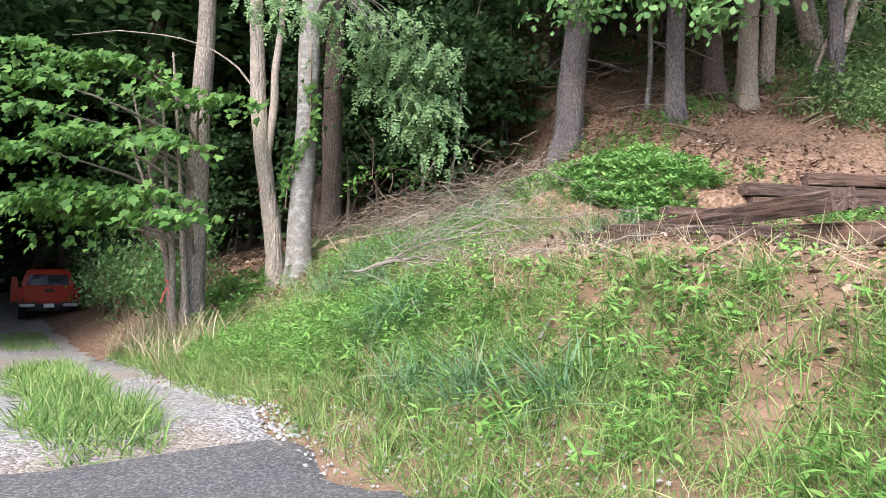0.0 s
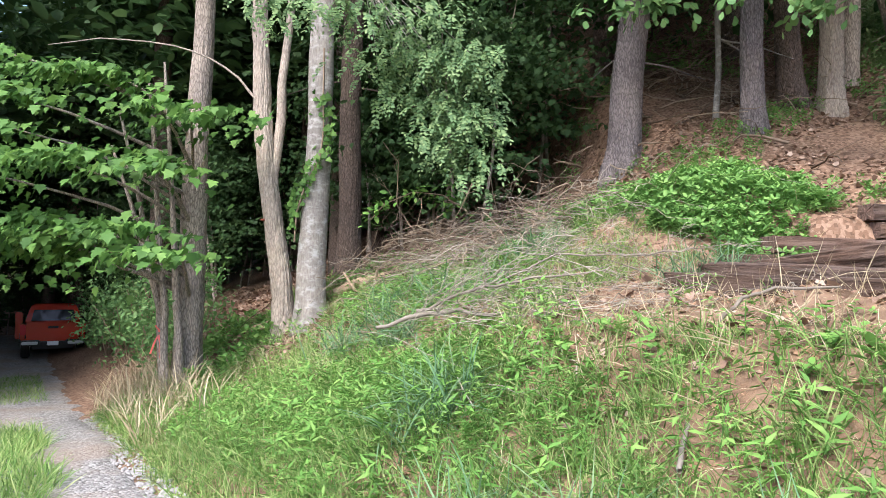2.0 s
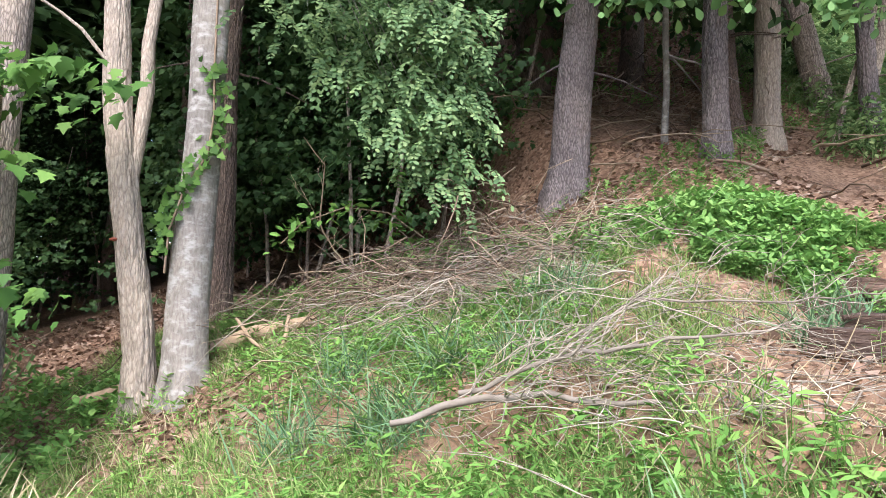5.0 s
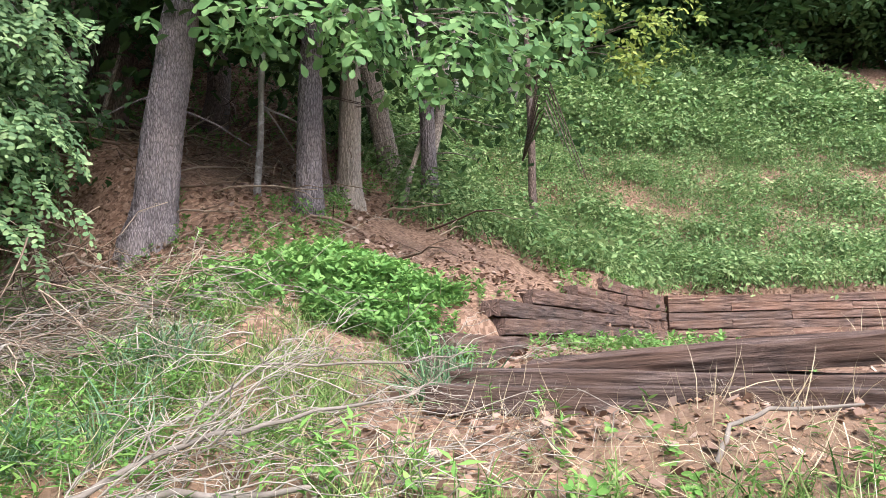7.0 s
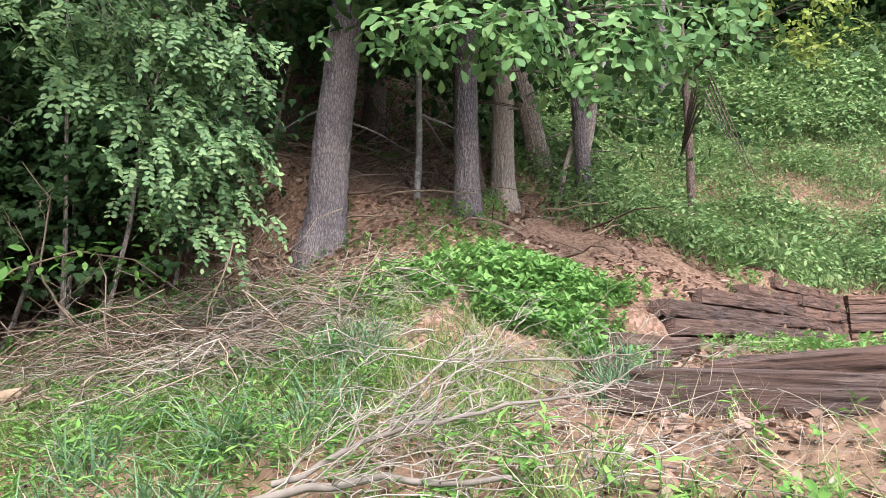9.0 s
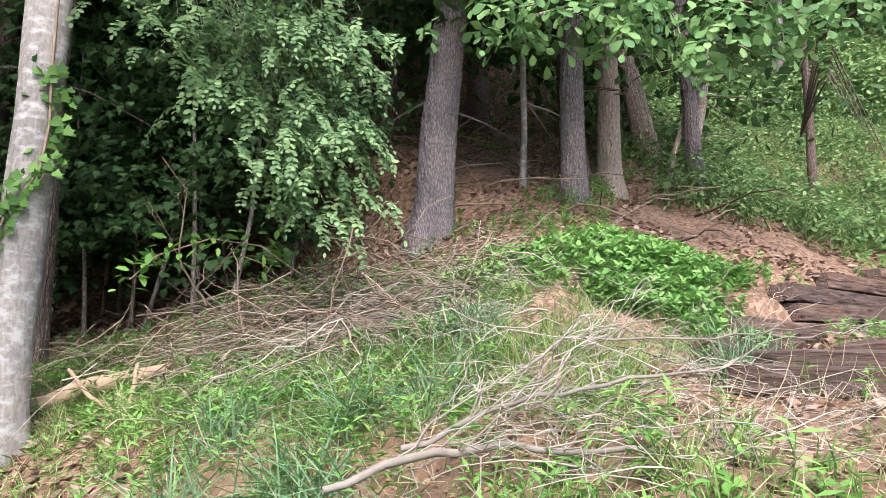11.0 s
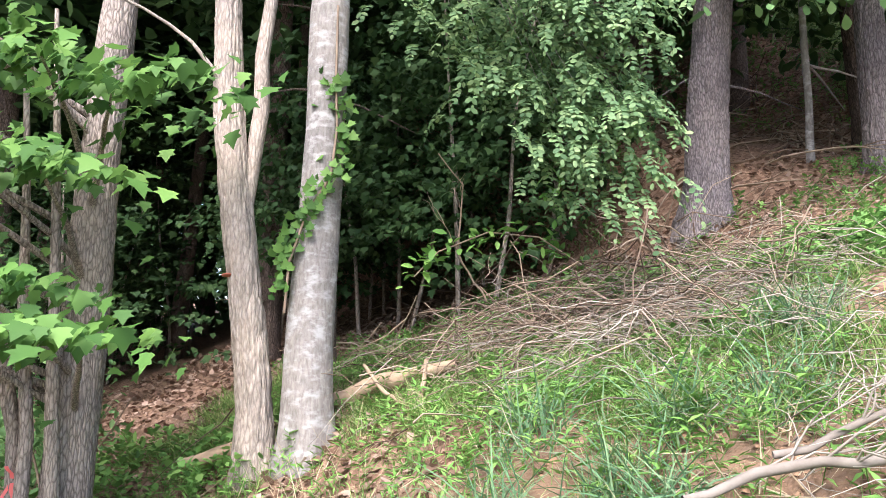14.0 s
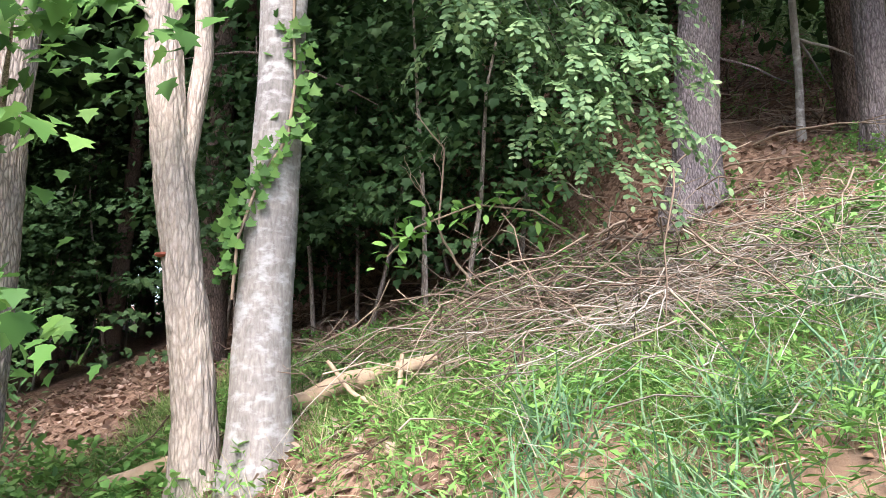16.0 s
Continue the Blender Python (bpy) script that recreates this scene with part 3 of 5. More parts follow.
def flaky_tree():
    b = (-4.30, 12.02, H(-4.30, 12.02) - 0.5)
    g = np.random.default_rng(22)
    limbs = [[(-4.5, 11.85, 2.35, 0.075), (-4.40, 11.9, 3.1, 0.07), (-4.36, 12.0, 4.2, 0.06), (-4.2, 12.1, 7.5, 0.03)],
             [(-4.62, 11.8, 3.55, 0.022), (-4.95, 11.75, 3.95, 0.016), (-5.4, 11.7, 4.25, 0.013), (-6.0, 11.6, 4.42, 0.010), (-6.8, 11.5, 4.5, 0.008), (-7.6, 11.4, 4.42, 0.005)]]
    tree("locust_tree", "leaning pale tan tree with flaking bark and a forked stem",
         [(*b, 0.16), (-4.36, 11.95, 1.0, 0.14), (-4.46, 11.86, 2.0, 0.13), (-4.62, 11.88, 3.4, 0.125), (-4.72, 11.92, 4.6, 0.11), (-4.9, 12, 9.0, 0.05)],
         M_BARK_FLAKY, limbs, (*shade_crown(-4.7, 11.6, 6.0, 2.0, 3.5, 1200, OVAL, 0.13, g), M_LOCUST), relief=(88, 170, 24, 0.017, 0.13))


def pale_tree():
    b = (-3.93, 11.95, H(-3.93, 11.95) - 0.5)
    g = np.random.default_rng(23)
    c = np.array(LOCUST + LOCUST_HIGH)
    n = 34
    at = np.repeat(c, n, 0) + g.normal(size=(len(c) * n, 3)) * (0.22, 0.18, 0.13)
    m = len(at)
    leaves = pinnate(at, facing(m, (0.25, -1), g, 0.9), 0.15 + 0.08 * g.random(m), 0.7 + 0.7 * g.random(m), 8, 0.054, LEAFLET, g)
    up = np.array([(-3.2 + 2.0 * g.random(), 10.4 + 1.6 * g.random(), 4.9 + 3.0 * g.random()) for _ in range(420)])
    more = pinnate(up, facing(420, (0.2, -1), g, 1.4), 0.2 + 0.1 * g.random(420), 0.6 + 0.4 * g.random(420), 6, 0.07, LEAFLET, g)
    limbs = sprays(LOCUST, lambda z: (-3.0, 11.0, 4.95), 0.007) + sprays(LOCUST_HIGH[:5], lambda z: (-3.3, 10.9, 4.95), 0.007)
    limbs.append([(-3.62, 11.6, 4.6, 0.05), (-3.2, 11.0, 4.85, 0.04), (-2.4, 10.8, 4.9, 0.028)])
    tree("hanging_locust_tree", "pale grey smooth tree with drooping feathery foliage and ivy",
         [(*b, 0.22), (-3.92, 11.95, 1.4, 0.19), (-3.89, 11.96, 2.6, 0.172), (-3.82, 11.98, 4.4, 0.16), (-3.7, 12.05, 9, 0.08)],
         M_BARK_PALE, limbs, (*joined([leaves, more]), M_LOCUST), relief=(72, 120, 9, 0.004, 0.6))


def ivy():
    """Ivy climbing the pale trunk."""
    g = np.random.default_rng(24)
    root = tagged(empty("ivy"), "green ivy climbing a pale grey trunk", "climbing plant")
    stem = [(-4.1, 11.74, 1.7), (-4.08, 11.76, 2.1), (-3.95, 11.76, 2.5), (-3.77, 11.78, 2.8), (-3.73, 11.8, 3.2), (-3.75, 11.82, 3.6), (-3.75, 11.84, 4.3)]
    mesh_object("stem", *tube(stem, [0.012] * 7, 5), M_TWIG, root)
    c = np.array([(-4.15, 11.76, 1.95), (-4.12, 11.74, 2.15), (-4.05, 11.73, 2.3), (-3.99, 11.73, 2.45), (-3.87, 11.74, 2.55), (-3.81, 11.76, 2.72), (-3.71, 11.8, 2.85),
                  (-3.67, 11.82, 3.05), (-3.69, 11.82, 3.2), (-3.77, 11.8, 3.45), (-3.75, 11.82, 3.6)])
    n = len(c) * 15
    rot = turns(g.normal(size=n) * 0.5 + 3.1, 1.9 + g.normal(size=n) * 0.35, g.normal(size=n) * 0.3)
    at = np.repeat(c, 15, 0) + g.normal(size=(n, 3)) * (0.055, 0.03, 0.08)
    v, f = spread(STAR, at, rot, 0.075 * (0.7 + 0.6 * g.random(n)))
    mesh_object("foliage", v, f, M_MAPLE, root)


def pines():
    g = np.random.default_rng(25)
    rows = [("large grey-brown pine trunk with furrowed bark", (0.22, 14.25), 0.27, (0.62, 14.0, 8.0), M_BARK_PINE, 0.315),
            ("slim grey pine with an orange paint mark", (2.03, 13.72), 0.165, (2.05, 13.5, 9), M_BARK_PINE, 0.185),
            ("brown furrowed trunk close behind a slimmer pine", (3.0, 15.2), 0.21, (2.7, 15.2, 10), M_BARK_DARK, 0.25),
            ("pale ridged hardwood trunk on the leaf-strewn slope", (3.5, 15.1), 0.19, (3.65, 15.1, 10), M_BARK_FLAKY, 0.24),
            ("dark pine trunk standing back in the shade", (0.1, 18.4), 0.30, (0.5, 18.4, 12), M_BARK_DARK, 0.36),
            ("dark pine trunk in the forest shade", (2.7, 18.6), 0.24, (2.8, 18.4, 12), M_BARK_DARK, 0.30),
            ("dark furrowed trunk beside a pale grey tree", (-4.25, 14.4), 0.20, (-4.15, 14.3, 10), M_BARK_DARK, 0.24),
            ("grey trunk at the edge of the brambles", (14.2, 21.8), 0.20, (14.3, 21.7, 19), M_BARK_PINE, 0.24),
            ("spotted leaning trunk in a small clump", (5.05, 14.85), 0.14, (4.75, 14.9, 9.5), M_BARK_PINE, 0.17),
            ("thick leaning trunk in a small clump", (5.3, 16.2), 0.22, (3.9, 16.2, 9.5), M_BARK_MAPLE, 0.26),
            ("thin leaning stem in a small clump", (4.35, 15.0), 0.05, (6.0, 15.2, 8), M_BARK_MAPLE, 0.06),
            ("slanting grey stem in a small clump", (4.75, 14.9), 0.10, (5.9, 15.1, 8), M_BARK_MAPLE, 0.12),
            ("thin pale sapling trunk among leaf litter", (1.68, 14.45), 0.05, (1.75, 14.4, 8), M_BARK_PALE, 0.06),
            ("pale thin trunk at the bramble edge", (12.3, 22.6), 0.09, (12.6, 22.5, 17), M_BARK_PALE, 0.09)]
    for label, (x, y), r, top, mat, r0 in rows:
        z = H(x, y) - 0.45
        mid = [(x + (top[0] - x) * k, y + (top[1] - y) * k, z + (top[2] - z) * k, r * (1 - 0.35 * k)) for k in (0.15, 0.4, 0.7, 1.0)]
        stubs = []
        for _ in range(5):
            k = g.random() * 0.5 + 0.3
            q = [x + (top[0] - x) * k, y + (top[1] - y) * k, z + (top[2] - z) * k]
            a = g.random() * 6.28
            stubs.append([(*q, 0.02), (q[0] + 0.5 * math.cos(a), q[1] + 0.5 * math.sin(a), q[2] - 0.1, 0.012), (q[0] + 1.1 * math.cos(a), q[1] + 1.1 * math.sin(a), q[2] - 0.35, 0.005)])
        # Overhead leaves added to darken the wood; fewer where the slope stays lit.
        crown = (*shade_crown(top[0], top[1], top[2] - 2.6, 3.0, 5.0, 5000 if x < 1.5 else 3200 if x < 2.6 else 900, OVAL, 0.24, g), M_WOODS) if r > 0.09 else None
        tree("pine_tree" if mat in (M_BARK_PINE, M_BARK_DARK) else "slender_tree" if r < 0.13 else "hardwood_tree", label, [(x, y, z, r0)] + mid, mat, stubs, crown,
             relief=(int(60 + 220 * r), 120, 27, 0.02, 0.17) if r > 0.13 and y < 17 else None)


def hickory_boughs():
    """The leafy boughs of a hickory whose trunk stands among the clump."""
    g = np.random.default_rng(26)
    c = np.array(HICKORY)
    n = 13
    at = np.repeat(c, n, 0) + g.normal(size=(len(c) * n, 3)) * (0.24, 0.22, 0.12)
    m = len(at)
    v1 = pinnate(at, facing(m, (-0.2, -1), g, 1.0), 0.13 + 0.07 * g.random(m), 0.6 + 0.6 * g.random(m), 2, 0.145, BROAD, g, 0.25)
    c2 = np.array([(1.0 + 4.5 * g.random(), 11.2 + 2.5 * g.random(), 5.5 + 2.5 * g.random()) for _ in range(180)])
    v2 = pinnate(c2, facing(180, (0, -1), g, 1.5), np.full(180, 0.2), np.full(180, 0.8), 2, 0.17, BROAD, g, 0.25)
    x, y = 4.1, 16.0
    z = H(x, y) - 0.1
    limbs = sprays(HICKORY, lambda q: (3.2, 13.2, 6.2), 0.018) + [[(4.1, 15.8, 7.0, 0.06), (3.4, 14, 6.6, 0.045), (3.2, 13.2, 6.2, 0.03)]]
    tree("hickory_tree", "hickory with long boughs of drooping green leaves", [(x, y, z, 0.16), (4.15, 15.9, 7, 0.12), (4.2, 15.8, 10, 0.07)], M_BARK_MAPLE, limbs, (*joined([v1, v2]), M_HICKORY))
    c = np.array(YELLOW)
    m = len(c) * 14
    at = np.repeat(c, 14, 0) + g.normal(size=(m, 3)) * (0.24, 0.22, 0.14)
    v = pinnate(at, facing(m, (-0.2, -1), g, 1.2), 0.14 + 0.08 * g.random(m), 0.5 + 0.4 * g.random(m), 3, 0.10, OVAL, g, 0.28)
    x, y = 7.9, 15.2
    limbs = sprays(YELLOW, lambda q: (6.8, 13.2, 6.6), 0.015) + [[(7.9, 15.2, 6.9, 0.05), (6.8, 13.2, 6.6, 0.03)]]
    limbs += [[(6.9, 14.5, 5.0, 0.02), (6.5, 13.6, 5.6 + 0.2 * i, 0.014), (5.9 + 0.2 * i, 13.0, 5.2 - 0.2 * i, 0.006)] for i in range(6)]
    tree("sassafras_tree", "small tree with yellow-green leaves above a bramble slope", [(x, y, H(x, y) - 0.1, 0.09), (7.9, 15.2, 9, 0.05)], M_BARK_DARK, limbs, (*v, M_YELLOW))


def forest():
    """The shaded wood behind: many trunks with crowns, and understorey saplings."""
    g = np.random.default_rng(32)
    crowns = []
    for i in range(4):
        c = g.normal(size=(60, 3)) * (1.7, 1.7, 1.5)
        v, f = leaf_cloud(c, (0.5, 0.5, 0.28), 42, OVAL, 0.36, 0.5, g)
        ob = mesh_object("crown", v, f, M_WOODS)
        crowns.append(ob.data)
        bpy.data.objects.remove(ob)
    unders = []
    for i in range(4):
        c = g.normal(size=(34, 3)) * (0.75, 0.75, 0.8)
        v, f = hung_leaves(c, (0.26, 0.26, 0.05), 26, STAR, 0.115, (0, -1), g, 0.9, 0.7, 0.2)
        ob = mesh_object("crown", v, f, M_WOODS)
        unders.append(ob.data)
        bpy.data.objects.remove(ob)
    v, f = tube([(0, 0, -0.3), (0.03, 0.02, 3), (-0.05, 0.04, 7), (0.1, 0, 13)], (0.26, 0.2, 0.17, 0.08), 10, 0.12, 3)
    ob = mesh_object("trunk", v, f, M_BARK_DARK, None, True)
    trunk = ob.data
    bpy.data.objects.remove(ob)
    v, f = tube([(0, 0, -0.2), (0.05, 0.06, 1.2), (-0.04, 0.1, 2.6), (0.1, 0.1, 4.4)], (0.035, 0.03, 0.022, 0.01), 6, 0.1, 4)
    ob = mesh_object("trunk", v, f, M_BARK_MAPLE, None, True)
    stem = ob.data
    bpy.data.objects.remove(ob)

    def open_ground(x, y):
        s, u = along(x, y)
        hill = behind(x, y) > 0 and x > 6.0 + 0.15 * y and behind(x, y) < 12
        lane_way = -4.5 < s < 1.6 and u < 25
        near = (s < 7.8 and u < 10) or (u < 4.5 and behind(x, y) < 8)
        return hill or lane_way or near or (u < -3 and behind(x, y) < 9.5)

    placed = []
    tries = 0
    while len(placed) < 150 and tries < 6000:
        tries += 1
        x, y = -38 + 66 * g.random(), 9 + 44 * g.random()
        s, u = along(x, y)
        if open_ground(x, y) or (s < -2 and u < 9) or any((x - a) ** 2 + (y - b) ** 2 < 3.2 for a, b in placed):
            continue
        if s < 9.4 and u < 7.5:
            continue
        if (x - 0.2) ** 2 + (y - 14) ** 2 < 5 or (x - 3) ** 2 + (y - 14.5) ** 2 < 6:
            continue
        placed.append((x, y))
        root = tagged(empty("forest_tree"), "dark straight forest tree in deep shade", "tree", "trees of the wood behind")
        k = 0.7 + 0.7 * g.random()
        root.matrix_basis = pose(x, y, H(x, y), 3 * g.normal(), 3 * g.normal(), 360 * g.random()) @ Matrix.Diagonal((k, k, 0.85 + 0.4 * g.random(), 1))
        a = new("trunk", trunk)
        a.parent = root
        for zc in (8.2, 11.5):
            c = new("crown", crowns[int(g.integers(4))])
            c.parent = root
            c.location = (0, 0, zc)
            c.rotation_euler = (0, 0, 6.28 * g.random())
    for i in range(26):
        x, y = 10.5 + 0.95 * i + g.random(), 27.0 - 0.55 * i + 2.5 * g.random()
        k = 0.8 + 0.5 * g.random()
        root = tagged(empty("forest_tree"), "dark tree on the crest above the brambles", "tree", "trees on the crest")
        root.matrix_basis = pose(x, y, H(x, y), 0, 0, 360 * g.random()) @ Matrix.Diagonal((k, k, 0.9, 1))
        new("trunk", trunk).parent = root
        for zc in (2.6, 5.0, 8.0, 11):
            c = new("crown", crowns[int(g.integers(4))])
            c.parent, c.location = root, (0, 0, zc)
            c.rotation_euler = (0, 0, 6.28 * g.random())
    count = 0
    while count < 120:
        x, y = -30 + 46 * g.random(), 11 + 24 * g.random()
        s, u = along(x, y)
        if open_ground(x, y) or (s < -3 and u < 7):
            continue
        if s > 8 and u < 6 and g.random() < 0.8:
            continue
        count += 1
        root = tagged(empty("understorey_sapling"), "spindly shaded sapling with dark green leaves", "sapling", "saplings of the understorey")
        root.matrix_basis = pose(x, y, H(x, y), 6 * g.normal(), 6 * g.normal(), 50 * g.normal()) @ Matrix.Diagonal((1, 1, 0.7 + 0.6 * g.random(), 1))
        new("trunk", stem).parent = root
        for zc in (2.2, 3.6):
            c = new("crown", unders[int(g.integers(4))])
            c.parent = root
            c.location = (0, 0, zc + 0.4 * g.random())
    for i in range(14):
        s, u = 4.6 + 3.2 * g.random(), 6.2 + 5.5 * g.random()
        x, y = place(s, u)
        root = tagged(empty("understorey_sapling"), "shaded sapling with flat sprays of green leaves", "sapling", "saplings of the understorey")
        root.matrix_basis = pose(x, y, H(x, y), 5 * g.normal(), 5 * g.normal(), 60 * g.normal())
        new("trunk", stem).parent = root
        for zc in (1.9, 3.2):
            c = new("crown", unders[int(g.integers(4))])
            c.parent, c.location = root, (0, 0, zc + 0.6 * g.random())
    # the far woods close the view on all sides
    n = 60000
    ang = g.random(n) * 6.283
    rad = 42 + 20 * g.random(n)
    x, y = 2 + rad * np.sin(ang), 10 + rad * np.cos(ang)
    z = height(x, y) + 17 * g.random(n) ** 1.2 - 0.5
    keep = ~((y < -6) & (z > 7))
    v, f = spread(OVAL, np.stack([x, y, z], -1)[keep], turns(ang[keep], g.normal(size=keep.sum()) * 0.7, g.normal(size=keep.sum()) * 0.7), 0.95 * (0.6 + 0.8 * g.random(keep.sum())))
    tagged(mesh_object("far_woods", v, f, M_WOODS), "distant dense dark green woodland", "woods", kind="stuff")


maple_tree()
flaky_tree()
pale_tree()
ivy()
pines()
hickory_boughs()
forest()


# ---------------------------------------------------------------- timber walls
def sleeper(length, seed, end_label="dark sawn end"):
    """A worn railway sleeper along x from the origin, with a checked surface and sawn ends."""
    g = np.random.default_rng(seed)
    n, w, h = max(8, int(length * 26)), 0.115, 0.0815
    rim = [(-w, -h), (w, -h), (w, h), (-w, h)]
    prof = [((1 - q) * a[0] + q * b[0], (1 - q) * a[1] + q * b[1]) for a, b in zip(rim, rim[1:] + rim[:1]) for q in (0.02, 0.14, 0.27, 0.38, 0.5, 0.62, 0.75, 0.87, 0.98)]
    m = len(prof)
    v, f = [], []
    for i in range(n):
        x = length * i / (n - 1)
        near_end = min(x, length - x)
        for j, (y, z) in enumerate(prof):
            split = max(0.0, 1.0 - 4.5 * abs(noise.noise(Vector((x * 0.9 + seed, j * 0.83, seed * 1.7)))))
            worn = 0.010 * noise.noise(Vector((x * 2.2, j * 2.1, seed * 3.1))) + 0.006 * noise.noise(Vector((x * 8, j * 3.3, seed)))
            chip = 0.03 * max(0.0, noise.noise(Vector((x * 3.1 + seed, (j // 9) * 5.0, 2.0))) - 0.25) * (1 if j % 9 in (0, 8) else 0.2)
            k = 1 - (0.014 * split * (1.6 if near_end < 0.25 else 1) + chip - worn) / 0.1
            v.append((x, y * k, z * k + 0.012 * math.sin(x * 1.3 + seed)))
    for i in range(n - 1):
        for j in range(m):
            k = (j + 1) % m
            f.append((i * m + j, i * m + k, i * m + m + k, i * m + m + j))
    root = empty("railway_sleeper")
    mesh_object("beam", v, f, M_TIE, root)
    for row, flip in ((0, 1), (n - 1, -1)):
        bm = bmesh.new()
        pts = [Vector(v[row * m + j]) for j in range(m)]
        mid = bm.verts.new(sum(pts, Vector()) / m + Vector((-0.004 * flip, 0, 0)))
        ring = [bm.verts.new((q.x - 0.002 * flip, q.y, q.z)) for q in pts]
        inner = [bm.verts.new(Vector((mid.co.x + g.normal() * 0.004, 0, 0)) + Vector((0, q.y * 0.5 + mid.co.y * 0.5, q.z * 0.5 + mid.co.z * 0.5))) for q in pts]
        for j in range(m):
            k = (j + 1) % m
            bm.faces.new((ring[j], ring[k], inner[k], inner[j]))
            bm.faces.new((inner[j], inner[k], mid))
        bmesh.ops.recalc_face_normals(bm, faces=bm.faces)
        part("end_grain", bm, M_TIE_END, root, end_label)
    return root


def lay(x, y, z, yaw, pitch=0.0, roll=0.0, length=2.6, label="weathered dark railway sleeper in a retaining wall", seed=0):
    ob = sleeper(length, seed)
    ob.matrix_basis = pose(x, y, z, roll, -pitch, yaw)
    return tagged(ob, label, "sleeper", "railway sleepers")


def walls():
    g = np.random.default_rng(41)
    yaw = math.degrees(math.atan2(WALL_DIR[1], WALL_DIR[0]))
    total = float(np.linalg.norm(WALL_C - WALL_A))
    for c, x in enumerate((-0.41, 0.07, 1.26, 1.2, 2.085, 3.73, 4.99)):
        z0 = 1.443 + 0.172 * c
        while x < total - 0.05:
            ln = min(2.6 if c % 2 else 1.75 if x < 3 else 2.5, total - x + (0.0 if c % 2 else -0.02))
            if ln > 0.1:
                px, py = WALL_A + WALL_DIR * x + np.array((-WALL_DIR[1], WALL_DIR[0])) * (0.12 + 0.012 * c)
                lay(px, py, z0, yaw + g.normal() * 0.5, 0.0, 0, ln - 0.012, "brown weathered railway sleeper stacked in a stepped wall", 100 + c * 9 + int(x))
            x += ln
    byaw = math.degrees(math.atan2(BACK_DIR[1], BACK_DIR[0]))
    for c in range(7):
        x = (0.0, -0.0)[c % 2]
        first = True
        while x < 7.0:
            ln = 1.3 if first and c % 2 else 2.55
            first = False
            px, py = WALL_C + BACK_DIR * x + np.array((-BACK_DIR[1], BACK_DIR[0])) * 0.125
            lay(px, py, 1.443 + 0.172 * c, byaw + g.normal() * 0.2, 0, 0, ln - 0.012, "brown weathered railway sleeper in the back retaining wall", 200 + c * 9 + int(x))
            x += ln
    # loose sleepers at the front of the terrace
    lay(0.41, 9.17, 1.284, -62, -1.2, 0, 2.40, "long dark railway sleeper half sunk in the clay bank", 300)
    lay(0.70, 9.28, 1.345, -60.5, -0.8, 3, 2.55, "dark railway sleeper lying behind another at the terrace edge", 303)
    lay(1.72, 7.48, 1.300, -52, 0.4, 0, 2.6, "dark railway sleeper lying along the terrace edge", 301)
    lay(1.16, 9.07, 1.385, -68, 4.0, 9, 2.62, "dark cracked railway sleeper tipped across another", 302)


walls()


# ---------------------------------------------------------------- pickup truck
def box(bm, x0, y0, z0, x1, y1, z1, bevel=0.02):
    r = bmesh.ops.create_cube(bm, size=1)
    bmesh.ops.scale(bm, verts=r["verts"], vec=(x1 - x0, y1 - y0, z1 - z0))
    bmesh.ops.translate(bm, verts=r["verts"], vec=((x0 + x1) / 2, (y0 + y1) / 2, (z0 + z1) / 2))
    if bevel:
        es = list({e for v in r["verts"] for e in v.link_edges})
        bmesh.ops.bevel(bm, geom=es, offset=bevel, segments=2, affect="EDGES")


def loft(bm, rings):
    """Rings of equal length, joined and closed at both ends."""
    rows = [[bm.verts.new(p) for p in ring] for ring in rings]
    n = len(rows[0])
    for a, b in zip(rows, rows[1:]):
        for i in range(n):
            bm.faces.new((a[i], a[(i + 1) % n], b[(i + 1) % n], b[i]))
    bm.faces.new(rows[0][::-1])
    bm.faces.new(rows[-1])
    bmesh.ops.recalc_face_normals(bm, faces=bm.faces)


